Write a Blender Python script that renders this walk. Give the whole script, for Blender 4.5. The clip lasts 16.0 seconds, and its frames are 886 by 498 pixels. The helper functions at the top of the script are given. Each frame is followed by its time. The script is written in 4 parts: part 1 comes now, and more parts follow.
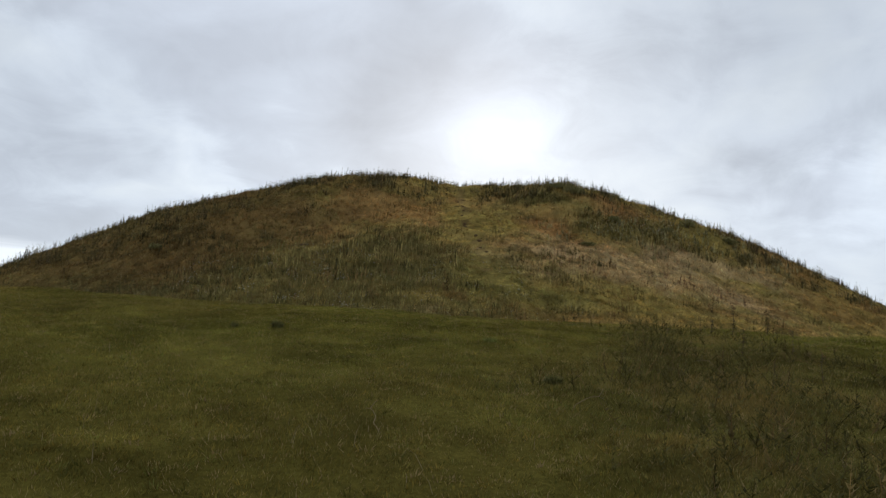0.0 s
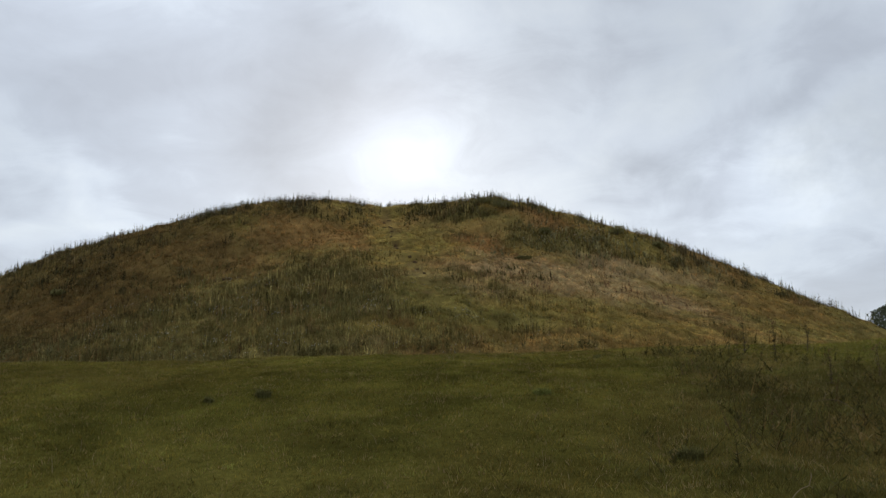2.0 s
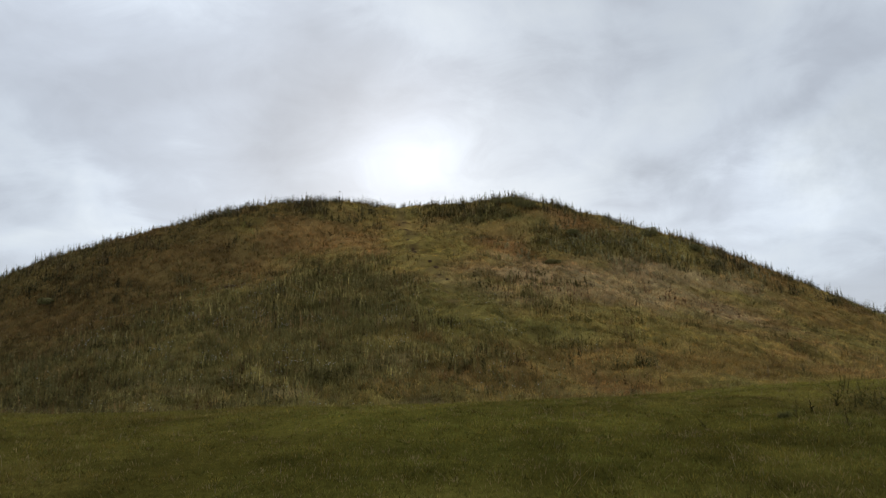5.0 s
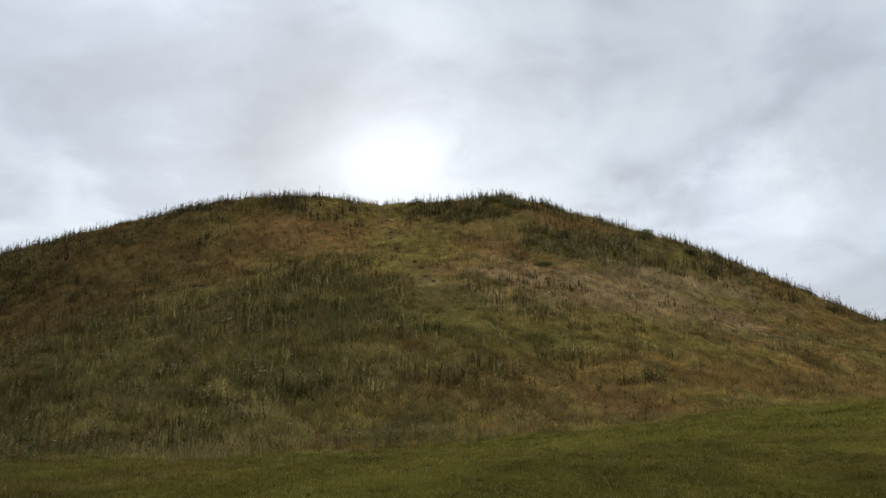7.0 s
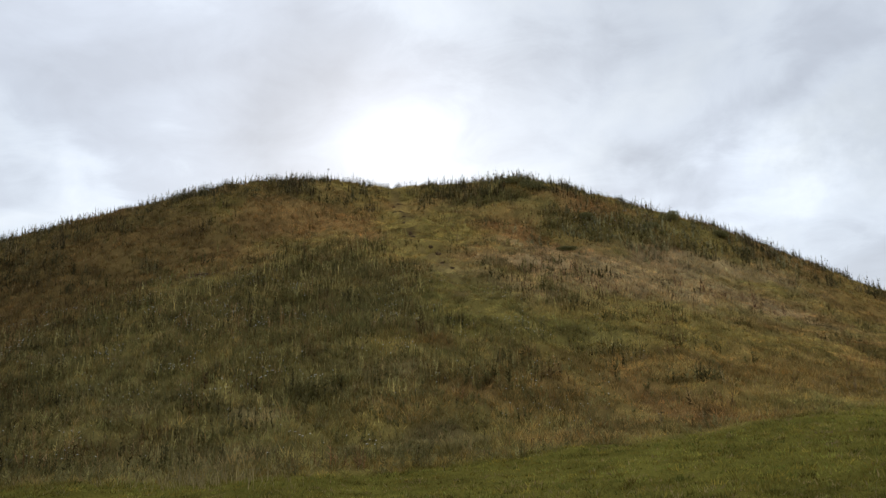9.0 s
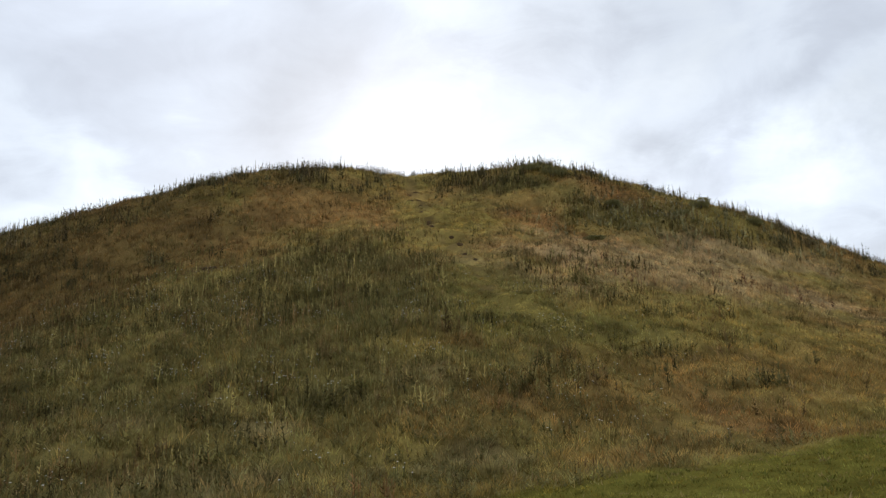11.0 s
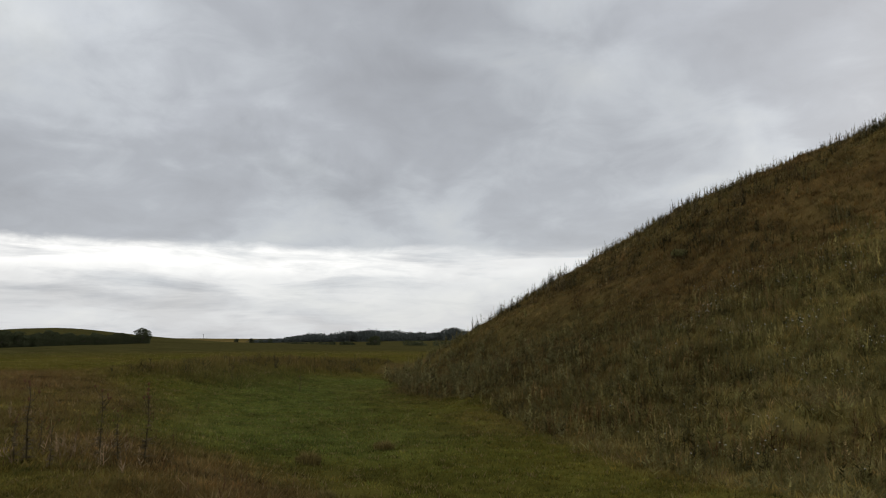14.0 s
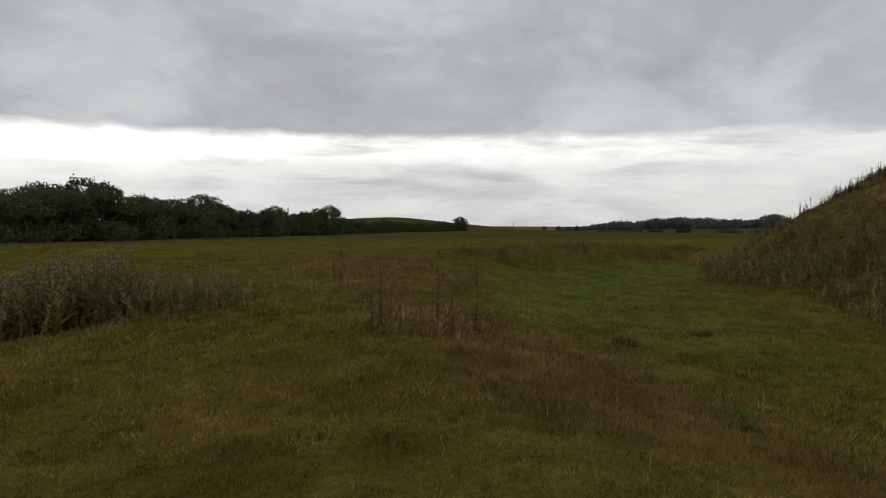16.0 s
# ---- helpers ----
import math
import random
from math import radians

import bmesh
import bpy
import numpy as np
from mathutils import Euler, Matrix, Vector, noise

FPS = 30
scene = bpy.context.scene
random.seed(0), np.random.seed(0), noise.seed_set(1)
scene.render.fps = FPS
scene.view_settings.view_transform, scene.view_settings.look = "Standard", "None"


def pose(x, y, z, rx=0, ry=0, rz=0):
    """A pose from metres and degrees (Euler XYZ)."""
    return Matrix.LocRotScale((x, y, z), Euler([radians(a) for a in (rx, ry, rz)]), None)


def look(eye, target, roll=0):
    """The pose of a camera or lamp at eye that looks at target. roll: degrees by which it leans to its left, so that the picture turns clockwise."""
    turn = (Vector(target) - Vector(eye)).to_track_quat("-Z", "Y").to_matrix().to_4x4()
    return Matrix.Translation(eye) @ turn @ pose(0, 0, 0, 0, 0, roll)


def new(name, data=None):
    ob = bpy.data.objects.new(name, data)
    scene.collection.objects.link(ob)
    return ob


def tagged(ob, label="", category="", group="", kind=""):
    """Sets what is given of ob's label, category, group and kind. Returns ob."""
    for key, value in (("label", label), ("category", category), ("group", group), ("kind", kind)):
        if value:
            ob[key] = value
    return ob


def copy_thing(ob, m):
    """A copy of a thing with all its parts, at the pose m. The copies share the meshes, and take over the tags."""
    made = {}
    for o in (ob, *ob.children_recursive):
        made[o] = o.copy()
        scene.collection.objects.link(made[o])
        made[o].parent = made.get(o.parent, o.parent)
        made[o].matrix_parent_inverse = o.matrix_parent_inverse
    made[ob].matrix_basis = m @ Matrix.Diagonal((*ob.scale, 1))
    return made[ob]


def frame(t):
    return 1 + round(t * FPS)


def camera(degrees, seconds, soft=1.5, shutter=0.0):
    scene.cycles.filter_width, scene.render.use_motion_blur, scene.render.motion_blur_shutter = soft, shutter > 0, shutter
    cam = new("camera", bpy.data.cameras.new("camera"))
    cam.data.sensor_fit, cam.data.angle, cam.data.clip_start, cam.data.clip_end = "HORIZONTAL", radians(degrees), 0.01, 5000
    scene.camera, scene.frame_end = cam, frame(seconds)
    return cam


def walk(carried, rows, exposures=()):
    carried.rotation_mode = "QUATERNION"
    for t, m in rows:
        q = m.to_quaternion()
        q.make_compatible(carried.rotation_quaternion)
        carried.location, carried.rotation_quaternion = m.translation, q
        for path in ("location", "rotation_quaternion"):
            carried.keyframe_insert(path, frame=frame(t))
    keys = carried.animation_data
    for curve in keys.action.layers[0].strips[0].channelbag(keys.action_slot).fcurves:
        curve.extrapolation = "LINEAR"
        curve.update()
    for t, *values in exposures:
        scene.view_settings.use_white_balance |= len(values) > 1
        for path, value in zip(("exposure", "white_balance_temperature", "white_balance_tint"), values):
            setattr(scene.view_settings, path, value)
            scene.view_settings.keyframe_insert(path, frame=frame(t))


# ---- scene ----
# ---------------------------------------------------------------- camera
cam = camera(62.09, 16.0, soft=1.0)
# seconds, eye (x, y, z), heading to the left, tilt up, lean
PATH = [
    (0.0, 2.652, -7.210, -1.464, 7.16, 9.38, 3.49),
    (0.5, 2.305, -6.798, -1.342, 7.83, 10.52, 2.53),
    (1.0, 1.889, -6.373, -1.224, 1.62, 9.28, -0.01),
    (1.5, 1.474, -5.857, -1.096, 1.10, 11.76, -0.05),
    (2.0, 1.107, -5.263, -0.986, 0.27, 11.00, -1.63),
    (2.5, 0.825, -4.650, -0.891, -2.14, 8.56, -1.53),
    (3.0, 0.616, -4.002, -0.745, 0.49, 11.35, -1.46),
    (3.5, 0.438, -3.331, -0.609, 1.01, 10.63, -1.69),
    (6.0, 0.000, 0.000, 0.000, -0.00, 11.75, -1.78),
    (6.5, -0.089, 0.633, 0.120, -1.61, 9.63, -1.65),
    (7.0, -0.188, 1.252, 0.243, -0.77, 11.37, -1.15),
    (7.5, -0.304, 1.855, 0.364, -2.08, 11.87, -1.58),
    (8.0, -0.435, 2.472, 0.487, -2.66, 10.26, -1.85),
    (8.5, -0.565, 3.072, 0.609, -1.03, 10.18, -1.36),
    (11.0, -1.147, 5.761, 1.165, 0.78, 9.39, -1.75),
    (11.5, -1.286, 6.179, 1.252, 0.30, 8.98, -1.52),
    (12.0, -1.437, 6.466, 1.309, 5.20, 9.63, -1.31),
    (12.5, -1.569, 6.646, 1.333, 18.01, 11.04, -0.13),
    (13.0, -1.702, 6.716, 1.330, 28.93, 8.59, 0.71),
    (13.5, -1.852, 6.710, 1.311, 40.18, 7.23, 1.12),
    (14.0, -1.970, 6.687, 1.290, 50.48, 6.96, 0.43),
    (14.5, -2.038, 6.659, 1.279, 59.56, 6.81, -0.30),
    (15.0, -2.070, 6.640, 1.268, 65.18, 6.25, -0.65),
    (15.5, -2.064, 6.606, 1.240, 68.97, 2.33, 0.41),
    (16.0, -2.083, 6.589, 1.219, 73.81, -1.89, 0.28),
]


def carried_pose(x, y, z, heading, tilt, lean):
    return pose(x, y, z, 90 + tilt, 0, heading) @ pose(0, 0, 0, 0, 0, lean)


EXPOSURES = [(0.0, 0.0, 6150, 9), (1.0, -0.06, 6150, 9), (3.5, 0.0, 6150, 9), (6.0, -0.1, 6200, 9), (7.0, 0.0, 6200, 9), (8.5, 0.1, 6200, 10), (11.0, 0.3, 6200, 10),
             (12.0, 0.3, 6250, 10), (13.0, 0.06, 6400, 10), (13.5, -0.06, 6550, 10), (14.0, -0.32, 6600, 10), (14.6, -0.62, 6650, 10), (15.0, -0.78, 6700, 10),
             (15.5, -0.75, 6720, 11), (16.0, -0.35, 6750, 11)]
walk(cam, [(t, carried_pose(*p)) for t, *p in PATH], EXPOSURES)

# ---------------------------------------------------------------- light
SUN_HEADING, SUN_HEIGHT = 4.0, 18.5        # degrees left of +y, degrees above the horizon


def link(nt, a, b):
    nt.links.new(a, b)


def math_node(nt, op, a, b=0.0, clamp=False):
    n = nt.nodes.new("ShaderNodeMath")
    n.operation, n.use_clamp = op, clamp
    for i, v in enumerate((a, b)):
        if isinstance(v, (int, float)):
            n.inputs[i].default_value = v
        else:
            link(nt, v, n.inputs[i])
    return n.outputs[0]


def noise_node(nt, vector, scale, detail=4.0, rough=0.55, distort=0.0):
    n = nt.nodes.new("ShaderNodeTexNoise")
    n.inputs["Scale"].default_value, n.inputs["Detail"].default_value = scale, detail
    n.inputs["Roughness"].default_value, n.inputs["Distortion"].default_value = rough, distort
    if vector is not None:
        link(nt, vector, n.inputs["Vector"])
    return n.outputs[0]


def ramp_node(nt, fac, stops):
    n = nt.nodes.new("ShaderNodeValToRGB")
    el = n.color_ramp.elements
    while len(el) < len(stops):
        el.new(0.5)
    for e, (p, c) in zip(el, stops):
        e.position, e.color = p, (*c, 1)
    link(nt, fac, n.inputs[0])
    return n.outputs[0]


def mix_rgb(nt, fac, a, b, mode="MIX"):
    n = nt.nodes.new("ShaderNodeMix")
    n.data_type, n.blend_type = "RGBA", mode
    for sock, v in ((n.inputs[0], fac), (n.inputs[6], a), (n.inputs[7], b)):
        if isinstance(v, (int, float)):
            sock.default_value = v
        elif isinstance(v, tuple):
            sock.default_value = (*v, 1)
        else:
            link(nt, v, sock)
    return n.outputs[2]


# thinner (+) and thicker (-) parts of the cloud sheet: heading to the left, height, half width, half depth, change
CLOUD_LUMPS = [(10, 20, 4.5, 6, -0.06), (20, 14, 10, 5, 0.08), (26, 28, 15, 10, 0.19), (-19, 26, 15, 7, -0.17), (-15, 15.5, 5, 1.8, -0.13), (-23, 13, 5, 2.2, 0.16),
               (-32, 16, 6, 5, -0.20), (-10, 34, 10, 4, -0.08), (61, 12.5, 7, 2.2, -0.14), (44, 22, 14, 8, -0.17), (84, 14, 12, 3, -0.09), (81, 22, 6, 4, 0.18), (70, 16, 8, 2, 0.10),
               (36, 13, 9, 3, -0.06), (95, 24, 10, 5, -0.06)]


def overcast_world():
    world = bpy.data.worlds.new("overcast_sky")
    scene.world = world
    world.use_nodes = True
    nt = world.node_tree
    nt.nodes.clear()
    sky = nt.nodes.new("ShaderNodeTexSky")
    sky.sky_type, sky.sun_disc = "NISHITA", False
    sky.sun_elevation, sky.sun_rotation = radians(SUN_HEIGHT), radians(-SUN_HEADING)
    clear = nt.nodes.new("ShaderNodeVectorMath")
    clear.operation = "SCALE"
    link(nt, sky.outputs[0], clear.inputs[0])
    clear.inputs["Scale"].default_value = 0.1
    way = nt.nodes.new("ShaderNodeTexCoord").outputs["Generated"]
    sep = nt.nodes.new("ShaderNodeSeparateXYZ")
    link(nt, way, sep.inputs[0])
    up = math_node(nt, "MAXIMUM", sep.outputs[2], 0.0)
    deep = math_node(nt, "ADD", up, 0.30)
    flat = nt.nodes.new("ShaderNodeCombineXYZ")
    link(nt, math_node(nt, "DIVIDE", sep.outputs[0], deep), flat.inputs[0])
    link(nt, math_node(nt, "DIVIDE", sep.outputs[1], deep), flat.inputs[1])
    flat.inputs[2].default_value = 5.1
    big = noise_node(nt, flat.outputs[0], 1.9, 3.0, 0.5, 0.5)
    fine = noise_node(nt, flat.outputs[0], 5.2, 6.0, 0.6, 0.5)
    both = math_node(nt, "ADD", math_node(nt, "MULTIPLY", big, 0.70), math_node(nt, "MULTIPLY", fine, 0.30))
    cloud = ramp_node(nt, both, [(0.33, (0.56, 0.585, 0.635)), (0.46, (0.645, 0.68, 0.74)), (0.54, (0.76, 0.805, 0.865)), (0.66, (0.87, 0.91, 0.94))])
    # heading to the left of +y and height, in degrees, both made uneven so that cloud edges are ragged
    ragged = nt.nodes.new("ShaderNodeTexNoise")
    ragged.inputs["Scale"].default_value, ragged.inputs["Detail"].default_value, ragged.inputs["Roughness"].default_value = 7.0, 5.0, 0.58
    link(nt, way, ragged.inputs["Vector"])
    shift = nt.nodes.new("ShaderNodeSeparateColor")
    link(nt, ragged.outputs["Color"], shift.inputs[0])
    head = math_node(nt, "MULTIPLY", math_node(nt, "ARCTAN2", math_node(nt, "MULTIPLY", sep.outputs[0], -1.0), sep.outputs[1]), 57.3)
    rise = math_node(nt, "MULTIPLY", math_node(nt, "ARCSINE", sep.outputs[2]), 57.3)
    head_r = math_node(nt, "ADD", head, math_node(nt, "MULTIPLY", math_node(nt, "SUBTRACT", shift.outputs[0], 0.5), 26.0))
    rise_r = math_node(nt, "ADD", rise, math_node(nt, "MULTIPLY", math_node(nt, "SUBTRACT", shift.outputs[1], 0.5), 15.0))
    thickness = 1.0
    for at, up_at, wide, deep_, gain in CLOUD_LUMPS:
        u = math_node(nt, "MULTIPLY", math_node(nt, "SUBTRACT", head_r, at), 1.0 / wide)
        v = math_node(nt, "MULTIPLY", math_node(nt, "SUBTRACT", rise_r, up_at), 1.0 / deep_)
        d = math_node(nt, "ADD", math_node(nt, "MULTIPLY", u, u), math_node(nt, "MULTIPLY", v, v))
        lump = math_node(nt, "POWER", 2.718, math_node(nt, "MULTIPLY", d, -1.0))
        thickness = math_node(nt, "ADD", thickness, math_node(nt, "MULTIPLY", lump, gain))
    # the cloud sheet ends short of the horizon and leaves a brighter strip under its edge, away from the sun
    edge = math_node(nt, "ADD", up, math_node(nt, "MULTIPLY", math_node(nt, "SUBTRACT", fine, 0.5), 0.03))
    band = ramp_node(nt, edge, [(0.0, (0.25, 0.25, 0.25)), (0.045, (0.32, 0.32, 0.32)), (0.075, (0.52, 0.52, 0.52)), (0.095, (0.9, 0.9, 0.9)), (0.110, (1, 1, 1)), (0.124, (0, 0, 0))])
    squash = nt.nodes.new("ShaderNodeVectorMath")
    squash.operation = "MULTIPLY"
    link(nt, way, squash.inputs[0])
    squash.inputs[1].default_value = (5.0, 5.0, 42.0)
    streak = noise_node(nt, squash.outputs[0], 1.0, 5.0, 0.6, 0.4)
    strip = math_node(nt, "MULTIPLY", band, math_node(nt, "ADD", math_node(nt, "MULTIPLY", streak, 3.4), -0.8, True), True)
    strip = math_node(nt, "MULTIPLY", strip, math_node(nt, "MULTIPLY", math_node(nt, "SUBTRACT", head, 22.0), 0.024, True))
    wider = math_node(nt, "MULTIPLY", math_node(nt, "SUBTRACT", head, 80.0), 0.05, True)
    strip = math_node(nt, "ADD", strip, math_node(nt, "MULTIPLY", math_node(nt, "MULTIPLY", wider, band), 0.5), True)
    # the veiled sun
    a, e = radians(SUN_HEADING), radians(SUN_HEIGHT)
    dot = nt.nodes.new("ShaderNodeVectorMath")
    dot.operation = "DOT_PRODUCT"
    link(nt, way, dot.inputs[0])
    dot.inputs[1].default_value = (-math.sin(a) * math.cos(e), math.cos(a) * math.cos(e), math.sin(e))
    near = math_node(nt, "MAXIMUM", dot.outputs["Value"], 0.0)
    thin = math_node(nt, "ADD", math_node(nt, "MULTIPLY", both, 2.6), -0.75, True)
    glow = math_node(nt, "ADD", math_node(nt, "MULTIPLY", math_node(nt, "POWER", near, 320.0), 0.4),
                     math_node(nt, "MULTIPLY", math_node(nt, "POWER", near, 80.0), math_node(nt, "MULTIPLY", thin, 0.14)))
    gain = math_node(nt, "ADD", math_node(nt, "ADD", math_node(nt, "MULTIPLY", math_node(nt, "POWER", near, 3.0), 0.02), 0.87), glow)
    lit = nt.nodes.new("ShaderNodeVectorMath")
    lit.operation = "SCALE"
    link(nt, cloud, lit.inputs[0])
    link(nt, math_node(nt, "MULTIPLY", gain, thickness), lit.inputs["Scale"])
    pale = mix_rgb(nt, strip, lit.outputs[0], (1.42, 1.42, 1.4))
    mixed = mix_rgb(nt, 0.93, clear.outputs[0], pale)
    bg = nt.nodes.new("ShaderNodeBackground")
    link(nt, mixed, bg.inputs[0])
    bg.inputs[1].default_value = 1.05
    out = nt.nodes.new("ShaderNodeOutputWorld")
    link(nt, bg.outputs[0], out.inputs[0])


overcast_world()
sun = new("sun", bpy.data.lights.new("sun", "SUN"))
sun.data.energy, sun.data.angle, sun.data.color = 0.7, radians(14), (1.0, 0.96, 0.9)
sun.matrix_world = look((0, 0, 0), (math.sin(radians(SUN_HEADING)) * 0.94, -0.94, -math.tan(radians(SUN_HEIGHT)) * 0.94))


# ---------------------------------------------------------------- materials
def material(name):
    m = bpy.data.materials.new(name)
    m.use_nodes = True
    nt = m.node_tree
    return m, nt, nt.nodes["Principled BSDF"], nt.nodes["Material Output"]


def tinted(name, through_light, rough=0.85, spread=0.35, grain=9.0, bump=0.0):
    """A plant or earth surface that takes its colour from the mesh's own tint, with variation at two scales."""
    m, nt, bsdf, out = material(name)
    att = nt.nodes.new("ShaderNodeAttribute")
    att.attribute_name = "tint"
    place = nt.nodes.new("ShaderNodeTexCoord").outputs["Object"]
    coarse = noise_node(nt, place, 0.9, 3.0)
    fine = noise_node(nt, place, grain, 5.0, 0.65)
    v = math_node(nt, "ADD", math_node(nt, "MULTIPLY", coarse, spread), math_node(nt, "MULTIPLY", fine, spread * 1.3))
    v = math_node(nt, "ADD", v, 1.0 - spread * 1.15)
    if bump:
        blade = noise_node(nt, place, 70.0, 3.0, 0.7, 0.6)
        tuft = noise_node(nt, place, 21.0, 4.0, 0.65)
        v = math_node(nt, "MULTIPLY", v, math_node(nt, "ADD", math_node(nt, "ADD", math_node(nt, "MULTIPLY", blade, 0.8), math_node(nt, "MULTIPLY", tuft, 1.6)), -0.2))
    sc = nt.nodes.new("ShaderNodeVectorMath")
    sc.operation = "SCALE"
    link(nt, att.outputs["Color"], sc.inputs[0])
    link(nt, v, sc.inputs["Scale"])
    link(nt, sc.outputs[0], bsdf.inputs["Base Color"])
    bsdf.inputs["Roughness"].default_value = rough
    bsdf.inputs["Specular IOR Level"].default_value = 0.0 if bump else 0.06
    if bump:
        b = nt.nodes.new("ShaderNodeBump")
        b.inputs["Strength"].default_value, b.inputs["Distance"].default_value = 0.7, bump
        link(nt, noise_node(nt, place, 16.0, 8.0, 0.75), b.inputs["Height"])
        link(nt, b.outputs[0], bsdf.inputs["Normal"])
    if through_light:
        tr = nt.nodes.new("ShaderNodeBsdfTranslucent")
        link(nt, sc.outputs[0], tr.inputs[0])
        mx = nt.nodes.new("ShaderNodeMixShader")
        mx.inputs[0].default_value = through_light
        link(nt, bsdf.outputs[0], mx.inputs[1])
        link(nt, tr.outputs[0], mx.inputs[2])
        link(nt, mx.outputs[0], out.inputs[0])
    return m


def plain(name, colour, rough=0.8, spread=0.4, grain=6.0, through_light=0.0):
    m, nt, bsdf, out = material(name)
    place = nt.nodes.new("ShaderNodeTexCoord").outputs["Object"]
    info = nt.nodes.new("ShaderNodeObjectInfo").outputs["Random"]
    v = math_node(nt, "ADD", math_node(nt, "MULTIPLY", noise_node(nt, place, grain, 4.0, 0.6), spread * 1.6),
                  math_node(nt, "MULTIPLY", info, spread * 0.5))
    v = math_node(nt, "ADD", v, 1.0 - spread)
    sc = nt.nodes.new("ShaderNodeVectorMath")
    sc.operation = "SCALE"
    sc.inputs[0].default_value = colour
    link(nt, v, sc.inputs["Scale"])
    link(nt, sc.outputs[0], bsdf.inputs["Base Color"])
    bsdf.inputs["Roughness"].default_value = rough
    bsdf.inputs["Specular IOR Level"].default_value = 0.06
    if through_light:
        tr = nt.nodes.new("ShaderNodeBsdfTranslucent")
        link(nt, sc.outputs[0], tr.inputs[0])
        mx = nt.nodes.new("ShaderNodeMixShader")
        mx.inputs[0].default_value = through_light
        link(nt, bsdf.outputs[0], mx.inputs[1])
        link(nt, tr.outputs[0], mx.inputs[2])
        link(nt, mx.outputs[0], out.inputs[0])
    return m


EARTH = tinted("turf_and_earth", 0.0, 0.95, 0.45, 11.0, 0.03)
BLADE = tinted("grass_blade", 0.45, 0.75, 0.3, 3.0)
LEAF = plain("hawthorn_leaf", (0.082, 0.090, 0.045), 0.7, 0.5, 0.8, 0.2)
BARK = plain("grey_bark", (0.12, 0.10, 0.08), 0.9)
WEED_LEAF = plain("weed_leaf", (0.21, 0.185, 0.076), 0.7, 0.4, 3.0, 0.25)
DRY_LEAF = plain("withered_leaf", (0.13, 0.095, 0.045), 0.85, 0.5, 4.0, 0.2)
WEED_STEM = plain("weed_stem", (0.085, 0.068, 0.034), 0.8)
SEED_HEAD = plain("seed_head", (0.17, 0.09, 0.045), 0.9)
THISTLE_DOWN = plain("thistle_down", (0.21, 0.165, 0.145), 0.9)
PETAL = plain("yarrow_petal", (0.62, 0.60, 0.54), 0.8, 0.2)
SOIL_MAT = plain("bare_earth", (0.060, 0.036, 0.016), 0.95, 0.5, 14.0)
POLE_WOOD = plain("creosoted_pole", (0.09, 0.075, 0.06), 0.85)

# ---------------------------------------------------------------- shape of the land
MOUND_X, MOUND_Y = -4.07, 63.71
LOBES = (-0.096, -0.035, -0.168, -0.041, -0.095, -0.038)
PROFILE_R = np.array([0.000, 6.000, 12.000, 18.000, 24.000, 29.000, 33.000, 37.000, 41.000, 45.000])
PROFILE_Z = np.array([15.025, 15.022, 14.818, 12.431, 9.408, 6.243, 3.763, 1.200, -1.679, -5.927])
FIELD_Z, DITCH_DEPTH, DITCH_R, DITCH_SOFT, RING_X, RING_Y, DITCH_END, SLOPE_Y, SLOPE, SLOPE_SKEW, APRON_R, APRON = (
    -0.149, 0.779, 48.570, 1.036, -3.911, 59.070, 4.001, 7.406, 0.194, 0.124, 39.132, 0.404)

def smooth_noise(x, y, scale, seed):
    """Value noise from 0 to 1, cells of the given size in metres."""
    table = np.random.RandomState(seed).rand(256, 256)
    u, v = np.asarray(x) / scale + 500.0, np.asarray(y) / scale + 500.0
    i, j = np.floor(u).astype(int), np.floor(v).astype(int)
    a, b = u - i, v - j
    a, b = a * a * (3 - 2 * a), b * b * (3 - 2 * b)
    i0, j0, i1, j1 = i % 256, j % 256, (i + 1) % 256, (j + 1) % 256
    return (table[i0, j0] * (1 - a) + table[i1, j0] * a) * (1 - b) + (table[i0, j1] * (1 - a) + table[i1, j1] * a) * b


def fbm(x, y, scale, seed):
    return sum(smooth_noise(x, y, scale / 2 ** k, seed + k) * 0.5 ** (k + 1) for k in range(4)) / 0.9375


def step(v):
    return 1 / (1 + np.exp(-np.clip(v, -40, 40)))


def profile(r):
    k, v = PROFILE_R, PROFILE_Z
    r = np.clip(r, 0, k[-1] - 1e-6)
    i = np.clip(np.searchsorted(k, r, "right") - 1, 0, len(k) - 2)
    m = np.gradient(v, k)
    m[0] = m[-1] = 0
    h = k[i + 1] - k[i]
    s = (r - k[i]) / h
    return ((2 * s ** 3 - 3 * s ** 2 + 1) * v[i] + (s ** 3 - 2 * s ** 2 + s) * h * m[i]
            + (-2 * s ** 3 + 3 * s ** 2) * v[i + 1] + (s ** 3 - s ** 2) * h * m[i + 1])


